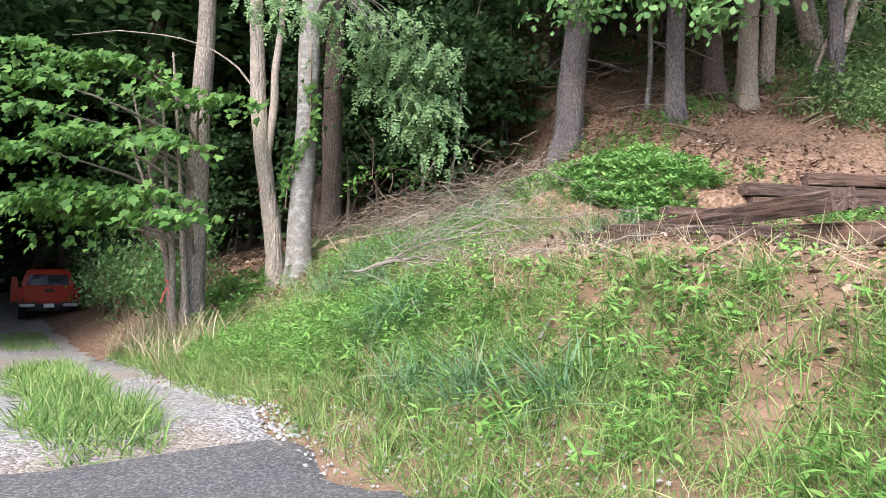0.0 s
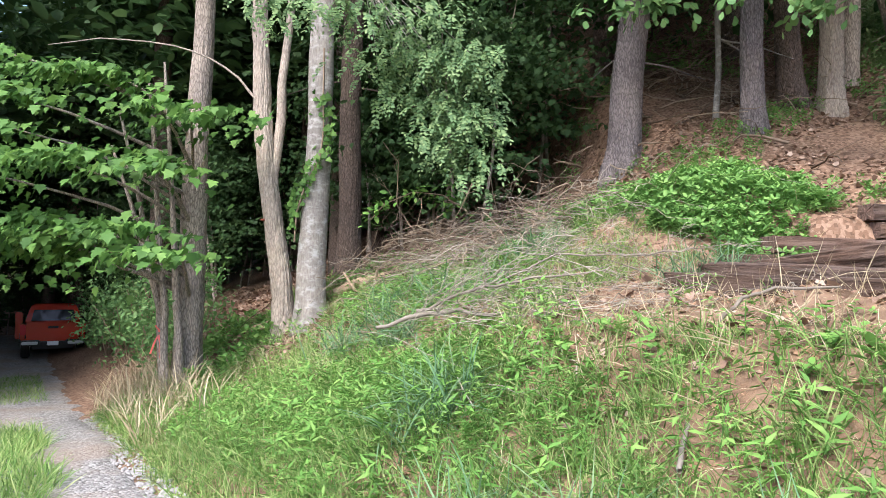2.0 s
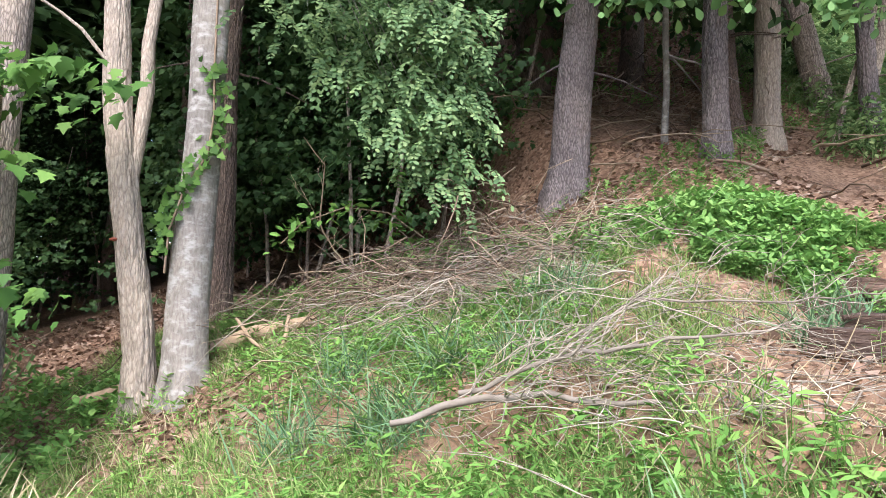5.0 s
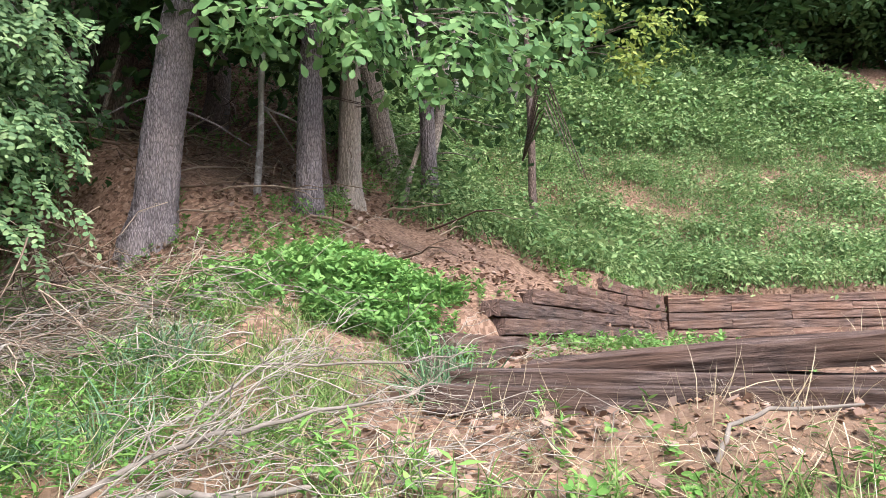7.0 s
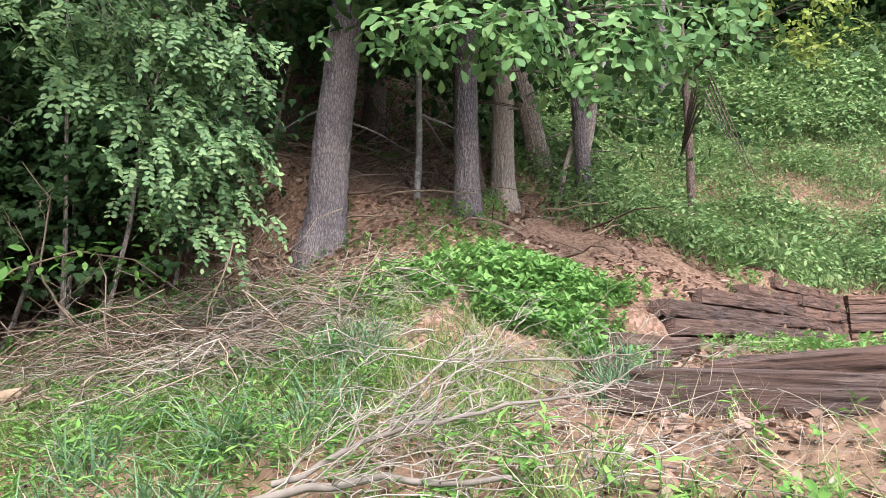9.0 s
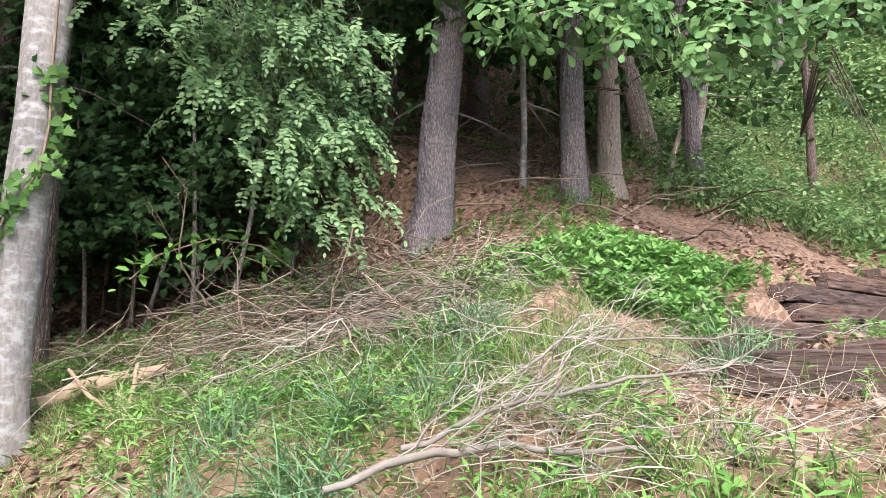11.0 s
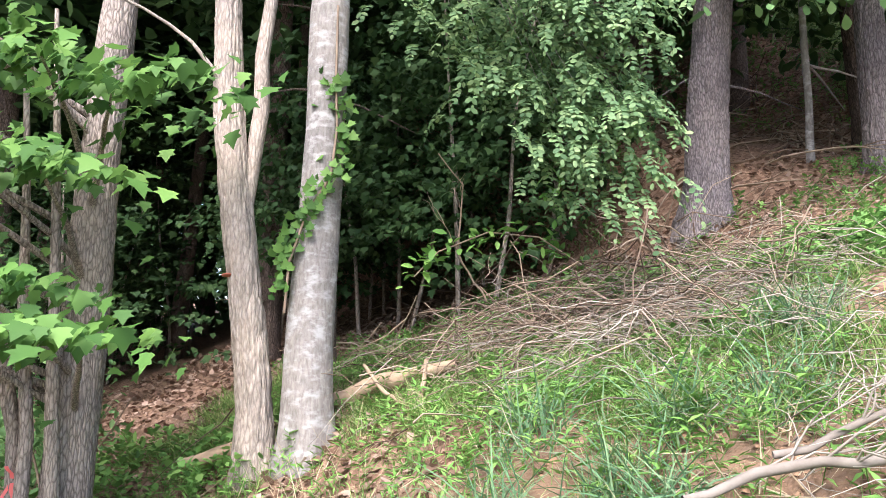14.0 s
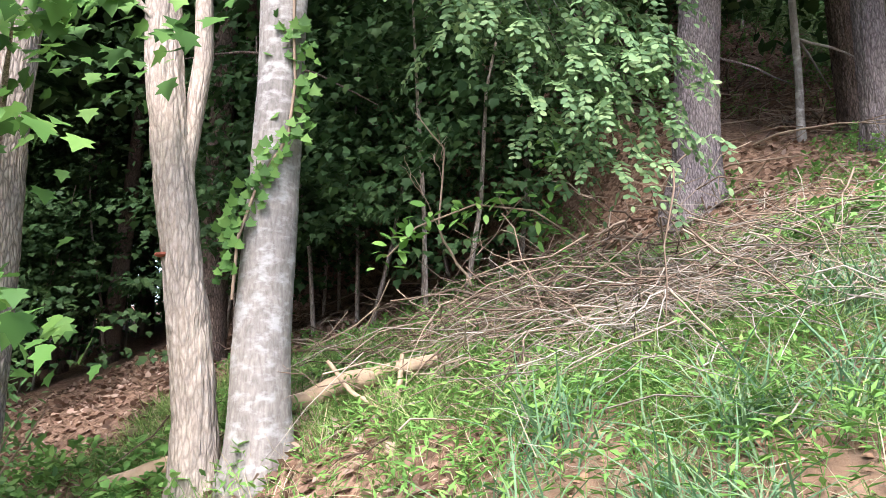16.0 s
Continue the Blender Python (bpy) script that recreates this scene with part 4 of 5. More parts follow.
def pickup():
    """A pickup with its tail towards -y, standing on z 0."""
    paint = plain("orange_red_paint", (0.38, 0.034, 0.014), 0.25, 0, 0.05)
    black = plain("black_plastic", (0.02, 0.02, 0.022), 0.6)
    rubber = plain("tyre_rubber", (0.018, 0.018, 0.018), 0.9)
    chrome = plain("bumper_chrome", (0.35, 0.36, 0.38), 0.3, 0.9)
    glass = plain("dark_glass", (0.02, 0.022, 0.025), 0.06)
    red = plain("tail_lamp_red", (0.45, 0.02, 0.02), 0.2)
    white = plain("white_plate", (0.75, 0.76, 0.78), 0.5)
    root = tagged(empty("pickup_truck"), "orange-red pickup truck parked on the lane, door open", "truck")

    def p(name, build, mat, parent=root, label=""):
        bm = bmesh.new()
        build(bm)
        return part(name, bm, mat, parent, label)

    def bed(bm):
        box(bm, -0.93, 0.0, 0.62, -0.80, 1.62, 1.16, 0.03)
        box(bm, 0.80, 0.0, 0.62, 0.93, 1.62, 1.16, 0.03)
        box(bm, -0.93, 1.5, 0.62, 0.93, 1.62, 1.16, 0.03)
        box(bm, -0.85, 0.0, 0.55, 0.85, 1.62, 0.68, 0.02)

    def cab(bm):
        ring = lambda y, w, z0, z1: [(-w, y, z0), (w, y, z0), (w, y, z1), (-w, y, z1)]  # noqa: E731
        loft(bm, [ring(1.64, 0.92, 0.45, 1.12), ring(3.3, 0.93, 0.45, 1.14), ring(4.7, 0.91, 0.48, 1.08), ring(5.2, 0.80, 0.5, 0.95)])

    def roof(bm):
        ring = lambda z, w, y0, y1: [(-w, y0, z), (w, y0, z), (w, y1, z), (-w, y1, z)]  # noqa: E731
        loft(bm, [ring(1.12, 0.86, 1.66, 3.7), ring(1.45, 0.78, 1.76, 3.25), ring(1.70, 0.68, 1.9, 2.9), ring(1.76, 0.58, 2.05, 2.75)])

    p("bed", bed, paint)
    p("cab", cab, paint)
    p("roof", roof, paint)
    gate = p("tailgate", lambda bm: box(bm, -0.76, -0.05, 0.66, 0.76, 0.02, 1.17, 0.025), paint)
    p("tailgate_handle", lambda bm: box(bm, -0.15, -0.065, 1.0, 0.15, -0.045, 1.08, 0.01), black, gate, "black recessed handle")

    def rear(bm):
        r = [(-0.68, 1.655, 1.18), (0.68, 1.655, 1.18), (0.60, 1.78, 1.55), (-0.60, 1.78, 1.55)]
        lo = [bm.verts.new(q) for q in r]
        hi = [bm.verts.new((q[0], q[1] + 0.06, q[2])) for q in r]
        bm.faces.new(lo)
        bm.faces.new(hi[::-1])
        for i in range(4):
            bm.faces.new((lo[i], lo[(i + 1) % 4], hi[(i + 1) % 4], hi[i]))
        bmesh.ops.recalc_face_normals(bm, faces=bm.faces)

    p("rear_window", rear, glass, root, "dark tinted rear window")
    bump = p("bumper", lambda bm: (box(bm, -0.9, -0.2, 0.46, -0.35, -0.02, 0.64, 0.03), box(bm, 0.35, -0.2, 0.46, 0.9, -0.02, 0.64, 0.03), box(bm, -0.4, -0.2, 0.44, 0.4, -0.02, 0.60, 0.03)), black, root, "dark rear bumper with chrome corners")
    for sx in (-1, 1):
        p("bumper_corner", lambda bm: box(bm, min(sx * 0.42, sx * 0.88), -0.225, 0.50, max(sx * 0.42, sx * 0.88), -0.18, 0.60, 0.02), chrome, bump, "chrome corner plate")
    p("licence_plate", lambda bm: box(bm, -0.16, -0.225, 0.47, 0.16, -0.21, 0.60, 0.004), white, bump, "white licence plate")
    for sx in (-1, 1):
        p("tail_lamp", lambda bm: box(bm, min(sx * 0.77, sx * 0.93), -0.055, 0.80, max(sx * 0.77, sx * 0.93), 0.09, 1.14, 0.02), red, root, "red tail lamp")
        p("wheel_arch", lambda bm: box(bm, min(sx * 0.9, sx * 0.96), 0.42, 0.5, max(sx * 0.9, sx * 0.96), 1.4, 0.86, 0.03), black)
        p("mirror", lambda bm: box(bm, min(sx * 0.92, sx * 1.14), 3.2, 1.08, max(sx * 0.92, sx * 1.14), 3.3, 1.26, 0.03), black)
    p("chassis", lambda bm: box(bm, -0.6, 0.1, 0.33, 0.6, 4.9, 0.56, 0.02), black)
    p("open_door", lambda bm: box(bm, -1.20, 2.75, 0.5, -0.97, 3.36, 1.45, 0.03), paint, root, "open front door")
    for wy in (0.9, 4.1):
        for sx in (-1, 1):
            wheel = empty("wheel")
            wheel.parent = root
            wheel.location = (sx * 0.80, wy, 0.37)

            def ring(bm, r, w):
                q = bmesh.ops.create_cone(bm, cap_ends=True, segments=28, radius1=r, radius2=r, depth=w)
                bmesh.ops.rotate(bm, verts=q["verts"], cent=(0, 0, 0), matrix=Matrix.Rotation(math.pi / 2, 3, "Y"))
                bmesh.ops.bevel(bm, geom=[e for e in bm.edges if abs(e.calc_length() - 2 * r * math.sin(math.pi / 28)) < 1e-4], offset=0.03, segments=2, affect="EDGES")

            p("tyre", lambda bm: ring(bm, 0.37, 0.25), rubber, wheel)
            p("rim", lambda bm: ring(bm, 0.22, 0.27), chrome, wheel, "grey alloy rim")
    return root


truck = pickup()
truck.matrix_basis = pose(-17.2, 23.1, float(lane(22.0)) + 0.06, -1.5, 0.5, 39.5)


# ---------------------------------------------------------------- vegetation
def field(count, s0, s1, u0, u1, g):
    s, u = s0 + (s1 - s0) * g.random(count), u0 + (u1 - u0) * g.random(count)
    x, y = place(s, u)
    return x, y, s, u


def patchy(x, y, scale, seed):
    a = seed * 1.7
    return 0.5 + 0.25 * (np.sin(x * scale + a) * np.cos(y * scale * 1.13 - a) + np.sin((x + y) * scale * 0.71 + 2 * a)) + 0.12 * np.sin(x * scale * 2.7 - y * scale * 1.9 + a)


def grow(name, label, category, shape, x, y, size, lean, material, g, lift=-0.01, tall=None):
    n = len(x)
    rot = turns(g.random(n) * 6.283, g.normal(size=n) * lean, g.normal(size=n) * lean)
    sz = np.stack([size, size, size * (tall if tall is not None else 1)], -1)
    v, f = spread(shape, np.stack([x, y, height(x, y) + lift], -1), rot, sz)
    return tagged(mesh_object(name, v, f, material), label, category, kind="stuff")


def grass():
    g = np.random.default_rng(51)
    # bank grass in tufts
    tx, ty, ts, tu = field(10500, 0.02, 4.6, -6.5, 8.5, g)
    want = patchy(tx, ty, 2.6, 1) + 0.35 * (ts < 0.6) + 0.10 * (tu > 0) - 0.04 * ((ts > 1.0) & (tu < 0.6)) + 0.12 * (ts > 3) - 9 * ((ts > 2.55) & (tu < 0.9)) + 0.3 * (g.random(len(tx)) - 0.5)
    keep = want > 0.50
    tx, ty = tx[keep], ty[keep]
    n = 17
    k = len(tx) * n
    x, y = np.repeat(tx, n) + g.normal(size=k) * 0.045, np.repeat(ty, n) + g.normal(size=k) * 0.045
    grow("bank_grass", "ragged green grass on a clay bank", "grass", blade_shape(0.8, 0.014), x, y, 0.08 + 0.2 * g.random(k) ** 1.5, 0.6, M_GRASS, g)
    tx, ty, ts, tu = field(1300, 0.2, 2.3, -6.5, 1.2, g)
    keep = patchy(tx, ty, 2.2, 14) + 0.4 * (g.random(len(tx)) - 0.5) > 0.47
    tx, ty = tx[keep], ty[keep]
    k = len(tx) * 13
    grow("crabgrass", "bright broad-bladed tufts of grass on clay", "grass", blade_shape(1.0, 0.024), np.repeat(tx, 13) + g.normal(size=k) * 0.03, np.repeat(ty, 13) + g.normal(size=k) * 0.03,
         0.07 + 0.13 * g.random(k), 0.65, M_GRASS, g)
    # blue-green sedge clumps
    c = [(-2.2, 9.5), (-1.75, 9.75), (-2.0, 9.3), (-1.0, 10.4), (-0.75, 10.3), (-1.3, 7.0), (-1.15, 7.2), (-0.9, 6.0), (0.1, 5.2), (-0.4, 5.6), (-2.4, 10.2), (-2.7, 9.6), (-1.25, 9.7), (0.9, 9.6), (0.5, 9.3)]
    n = 105
    k = len(c) * n
    cx, cy = np.repeat([q[0] for q in c], n), np.repeat([q[1] for q in c], n)
    grow("sedge_clumps", "blue-green clumps of arching sedge", "sedge", blade_shape(1.0, 0.012), cx + g.normal(size=k) * 0.10, cy + g.normal(size=k) * 0.10, 0.28 + 0.2 * g.random(k), 0.4, M_SEDGE, g)
    # mid-lane strip and the far verge
    x, y, s, u = field(9000, -1.62, -0.68, -0.7, 7.5, g)
    keep = np.abs(s + 1.13) < 0.40 + 0.1 * np.sin(u * 2.3)
    x, y = x[keep], y[keep]
    grow("lane_strip_grass", "tall grass strip along the middle of the lane", "grass", blade_shape(0.8, 0.02), x, y, 0.12 + 0.2 * g.random(len(x)), 0.45, M_GRASS, g)
    x, y, s, u = field(16000, -9, -2.9, -0.6, 22, g)
    grow("verge_grass", "green grass verge beside the lane", "grass", blade_shape(0.7, 0.03), x, y, 0.15 + 0.2 * g.random(len(x)), 0.4, M_GRASS, g)
    x, y, s, u = field(3000, -1.5, -0.5, 11.5, 18, g)
    grow("lane_grass_patch", "low grass patch in front of a parked truck", "grass", blade_shape(0.7, 0.03), x, y, 0.1 + 0.1 * g.random(len(x)), 0.4, M_GRASS, g)
    x, y, s, u = field(4200, 0.1, 4.5, -6, 6, g)
    grow("dry_blades", "pale dry grass blades standing among the green", "grass", blade_shape(0.9, 0.011), x, y, 0.10 + 0.14 * g.random(len(x)), 0.7, M_STRAW, g)
    # tan seed stalks by the maple
    x, y, s, u = field(700, 0.1, 1.0, 4.2, 10, g)
    grow("seed_stalks", "dry tan grass stalks at the foot of the trees", "grass", blade_shape(0.6, 0.010), x, y, 0.4 + 0.35 * g.random(len(x)), 0.25, M_STRAW, g)
    x, y, s, u = field(9000, 0.6, 6.0, -6, 6, g)
    keep = patchy(x, y, 1.7, 5) > 0.55
    x, y = x[keep], y[keep]
    grow("dead_straw", "flattened dry straw strewn over the bank", "straw", blade_shape(0.3, 0.008), x, y, 0.15 + 0.25 * g.random(len(x)), 1.35, M_STRAW, g, 0.03)


def shrubs():
    """Shady bushes along the lane's right edge, and leafy seedlings on the clay."""
    g = np.random.default_rng(57)
    for i in range(22):
        u, s = 8.3 + 0.62 * i + 0.3 * g.random(), 1.0 + 0.9 * g.random()
        x, y = place(s, u)
        tall = 0.7 + 1.1 * g.random() + 0.03 * i
        root = tagged(empty("roadside_bush"), "dense dark green bush at the lane edge", "bush", "bushes along the lane")
        z = H(x, y)
        pieces = [tube(bend((x, y, z - 0.05), (x + 0.5 * g.normal(), y + 0.5 * g.normal(), z + tall * 0.8), 0.1, 5, 0.08, g), (0.02, 0.016, 0.012, 0.009, 0.005), 5) for _ in range(3)]
        for v, f in pieces:
            mesh_object("stem", v, f, M_TWIG, root)
        c = np.array([(x, y, z + tall * 0.5)]) + g.normal(size=(16, 3)) * (0.38, 0.38, tall * 0.26)
        mesh_object("foliage", *leaf_cloud(c, (0.16, 0.16, 0.12), 26, OVAL, 0.11, 0.6, g), M_HICKORY, root)


def weeds():
    g = np.random.default_rng(52)
    stilt = plant_shape((0.25, 0.4, 0.55, 0.7, 0.82, 0.92, 1.0, 0.96), 0.42, LANCE, 0.15, 3)
    x, y, s, u = field(11000, 0.3, 3.4, -5, 7.5, g)
    dense = np.exp(-((s - 1.2) / 0.7) ** 2 - ((u - 0.9) / 1.3) ** 2) + 0.9 * np.exp(-((s - 2.6) / 0.5) ** 2 - ((u - 3.2) / 1.4) ** 2)
    keep = g.random(len(x)) < np.clip(0.04 + 0.25 * (patchy(x, y, 1.9, 2) > 0.6) + 0.9 * dense, 0, 1) * np.where((s > 2.0) & (u < 0.7), 0.3, 1.0)
    x, y = x[keep], y[keep]
    grow("stilt_grass", "bright green leafy weeds covering the bank", "weeds", stilt, x, y, 0.12 + 0.13 * g.random(len(x)), 0.35, M_WEED, g)
    x, y, s, u = field(2600, 0.5, 3.6, -6.5, 1.2, g)
    keep = (patchy(x, y, 2.3, 8) > 0.52) & ((s < 2.2) | (g.random(len(x)) < 0.22))
    x, y = x[keep], y[keep]
    seed = plant_shape((0.3, 0.5, 0.6, 0.75, 0.85, 1.0), 0.55, OVAL, 0.1, 9)
    grow("clay_seedlings", "small green weed seedlings dotted over clay", "weeds", seed, x, y, 0.035 + 0.085 * g.random(len(x)), 0.35, M_WEED, g)
    # nettle bed below the pine
    broad = plant_shape((0.35, 0.5, 0.6, 0.72, 0.82, 0.9, 0.97, 1.0, 1.0), 0.30, OVAL, 0.1, 4)
    x, y, s, u = field(8000, 4.3, 7.2, -0.4, 4.0, g)
    keep = (((s - 5.15) / 0.8) ** 2 + ((u - 2.15) / 1.05) ** 2 < 1) | (((s - 5.35) / 0.65) ** 2 + ((u - 1.0) / 0.55) ** 2 < 1) | (((s - 6.2) / 0.55) ** 2 + ((u - 1.35) / 0.75) ** 2 < 1)
    keep &= patchy(x, y, 3.1, 9) > 0.33
    x, y = x[keep], y[keep]
    grow("nettle_bed", "dense bright green bed of broad-leaved weeds", "weeds", broad, x, y, 0.12 + 0.12 * g.random(len(x)), 0.35, M_NETTLE, g)
    # scattered broad-leaved plants in the shade and on the clay
    x, y, s, u = field(7500, 3.2, 13, -2, 9, g)
    keep = (patchy(x, y, 1.1, 3) > 0.50) & ((u > 0.9) | (s > 6) | (g.random(len(x)) < 0.12)) & ((behind(x, y) < -0.3) | (s > 6.5) | (u > 1.5))
    x, y = x[keep], y[keep]
    grow("woodland_herbs", "low broad-leaved herbs scattered over leaf litter", "weeds", broad, x, y, 0.08 + 0.13 * g.random(len(x)), 0.35, M_NETTLE, g)
    x, y, s, u = field(900, 3.1, 5.6, 2.3, 6.2, g)
    keep = patchy(x, y, 2.9, 21) > 0.5
    x, y = x[keep], y[keep]
    grow("brush_herbs", "green leafy weeds growing up through dead brush", "weeds", broad, x, y, 0.10 + 0.13 * g.random(len(x)), 0.4, M_NETTLE, g)
    x, y, s, u = field(420, 0.5, 2.4, 5.4, 9.5, g)
    x, y = x[s > 0.9], y[s > 0.9]
    grow("trunk_foot_herbs", "dark green leafy plants at the foot of the trunks", "weeds", broad, x, y, 0.15 + 0.2 * g.random(len(x)), 0.3, M_NETTLE, g)


def brambles():
    g = np.random.default_rng(53)
    bush = dome_shape(32, 0.75, 0.125, OVAL, 6)
    n = 22000
    x, y = 3.2 + 22 * g.random(n), 8 + 20 * g.random(n)
    d = behind(x, y)
    t = WALL_DIR[0] * (x - WALL_A[0]) + WALL_DIR[1] * (y - WALL_A[1])
    edge = 4.0 + 0.22 * np.clip(d, 0, 12) + 0.4 * np.sin(y * 2.1)
    keep = (d > 0.30 + 0.9 * np.clip(5.5 - t, 0, 3) / 3) & (d < 14) & (t > edge) & (patchy(x + 0.6 * np.sin(1.7 * y), y + 0.5 * np.sin(2.3 * x), 3.7, 7) + 0.7 * (g.random(n) - 0.5) > 0.22)
    x, y, d = x[keep], y[keep], d[keep]
    hgt = 0.20 + 0.30 * g.random(len(x)) ** 2 + 0.7 * np.clip(patchy(x + 0.5 * np.sin(2.1 * y), y, 2.7, 12), 0, 1) ** 2 + 0.75 * step(6.5, 9.5, d)
    grow("bramble_thicket", "sprawling green bramble thicket over the cut slope", "brambles", bush, x, y, hgt, 0.4, M_BRAMBLE, g)
    tall = plant_shape(tuple(0.25 + 0.75 * (i / 17) for i in range(18)), 0.16, OVAL, 0.25, 16)
    x, y = 6 + 20 * g.random(6000), 10 + 18 * g.random(6000)
    d = behind(x, y)
    t = WALL_DIR[0] * (x - WALL_A[0]) + WALL_DIR[1] * (y - WALL_A[1])
    keep = (t > 5.5 + 0.25 * d) & (d > 1.0) & (d < 13) & (g.random(6000) < 0.06 + 0.75 * step(6.0, 9.0, d))
    x, y, d = x[keep], y[keep], d[keep]
    grow("crest_weeds", "tall leafy green weeds along the top of the cut slope", "weeds", tall, x, y, 0.5 + 0.4 * g.random(len(x)) + 0.5 * step(6, 9, d), 0.2, M_BRAMBLE, g)


def litter():
    g = np.random.default_rng(54)
    curl = ([(-0.35, 0, 0.1), (0.35, 0, 0.1), (0.42, 0.6, -0.05), (0, 1.1, 0.12), (-0.42, 0.6, 0.2)], [(0, 1, 2, 4), (4, 2, 3, 3)])
    curl = (curl[0] + [(0, 1.12, 0.12)], [(0, 1, 2, 4), (4, 2, 3, 5)])
    x, y, s, u = field(44000, 1.4, 16, -7, 16, g)
    keep = (g.random(len(x)) < np.clip(0.15 + 0.12 * s, 0, 1)) & ((behind(x, y) < 0) | (s > 6.0)) & (patchy(x, y, 1.3, 4) > 0.3)
    x, y = x[keep], y[keep]
    n = len(x)
    rot = turns(g.random(n) * 6.283, g.normal(size=n) * 0.45, g.normal(size=n) * 0.45)
    v, f = spread(curl, np.stack([x, y, height(x, y) + 0.02], -1), rot, 0.055 * (0.5 + 0.9 * g.random(n)))
    tagged(mesh_object("leaf_litter", v, f, M_LITTER), "brown fallen leaves over the forest floor", "leaf litter", kind="stuff")
    x, y, s, u = field(11000, 1.2, 7, 3.5, 15, g)
    n = len(x)
    v, f = spread(curl, np.stack([x, y, height(x, y) + 0.018], -1), turns(g.random(n) * 6.283, g.normal(size=n) * 0.45, g.normal(size=n) * 0.45), 0.07 * (0.5 + 0.9 * g.random(n)))
    tagged(mesh_object("tree_foot_litter", v, f, M_LITTER), "reddish fallen leaves round the tree trunks", "leaf litter", kind="stuff")
    stone = ([(-1, -0.8, -0.3), (0.9, -1, -0.3), (1, 0.8, -0.2), (-0.8, 1, -0.3), (-0.5, -0.5, 0.5), (0.6, -0.4, 0.6), (0.5, 0.6, 0.45), (-0.6, 0.4, 0.55)],
             [(0, 1, 5, 4), (1, 2, 6, 5), (2, 3, 7, 6), (3, 0, 4, 7), (4, 5, 6, 7)])
    x, y, s, u = field(12000, 0.2, 4.2, -6.5, 3.0, g)
    n = len(x)
    v, f = spread(stone, np.stack([x, y, height(x, y) + 0.004], -1), turns(g.random(n) * 6.283, g.normal(size=n) * 0.3, g.normal(size=n) * 0.3), 0.004 + 0.016 * g.random(n) ** 4)
    tagged(mesh_object("clay_clods", v, f, M_CLOD), "crumbled clods of tan clay on the bank", "soil", kind="stuff")
    x, y, s, u = field(4200, 0.7, 4.5, -6, 5, g)
    n = len(x)
    v, f = spread(curl, np.stack([x, y, height(x, y) + 0.006], -1), turns(g.random(n) * 6.283, g.normal(size=n) * 0.3, g.normal(size=n) * 0.3), 0.024 * (0.5 + 0.9 * g.random(n)))
    tagged(mesh_object("bank_litter", v, f, M_LITTER), "dry brown leaf scraps on the clay bank", "leaf litter", kind="stuff")
    x, y, s, u = field(15000, -3.0, 0.08, -0.75, 9.0, g)
    keep = (np.abs(s + 1.13) > 0.4) & (g.random(len(x)) < np.clip(1.3 - 0.1 * u, 0.1, 1))
    x, y = x[keep], y[keep]
    n = len(x)
    v, f = spread(stone, np.stack([x, y, height(x, y) + 0.022], -1), turns(g.random(n) * 6.283, g.normal(size=n) * 0.3, g.normal(size=n) * 0.3), 0.011 + 0.014 * g.random(n) ** 2)
    x2, y2, s2, u2 = field(1500, -0.5, 0.75, -4.5, -0.6, g)
    m = len(x2)
    more = spread(stone, np.stack([x2, y2, height(x2, y2) + 0.03], -1), turns(g.random(m) * 6.283, g.normal(size=m) * 0.3, g.normal(size=m) * 0.3), 0.004 + 0.012 * g.random(m) ** 3)
    v, f = joined([(v, f), more])
    tagged(mesh_object("gravel_stones", v, f, M_STONE), "loose pale grey gravel stones on the lane", "gravel", kind="stuff")


# ---------------------------------------------------------------- dead wood
def twigs(name, label, count, centre, size, length, r, material, g, flat=0.35, kind="stuff", lift=0.1):
    pieces = []
    for i in range(count):
        x, y = centre[0] + g.normal() * size[0], centre[1] + g.normal() * size[1]
        a, ln = g.random() * 6.283, length * (0.5 + g.random())
        z = H(x, y) + lift * abs(g.normal()) + 0.02
        bx, by = x + ln * math.cos(a), y + ln * math.sin(a)
        b = (bx, by, max(H(bx, by) + 0.02, H(x, y) + flat * g.normal() * ln * 0.4 + 0.05))
        pts = bend((x, y, z), b, 0.12 * g.random() * ln, 6, 0.10 * ln, g)
        pieces.append(tube(pts, np.linspace(r, r * 0.3, 6) * (0.6 + 0.8 * g.random()), 4))
        for _ in range(3):
            k = int(g.integers(1, 5))
            e = pts[k] + (g.random(3) - 0.5) * ln * np.array((0.8, 0.8, 0.45))
            pieces.append(tube(bend(pts[k], e, 0, 4, 0.06 * ln, g), np.linspace(r * 0.5, r * 0.2, 4), 3))
    return tagged(mesh_object(name, *joined(pieces), material), label, "brushwood", kind=kind)


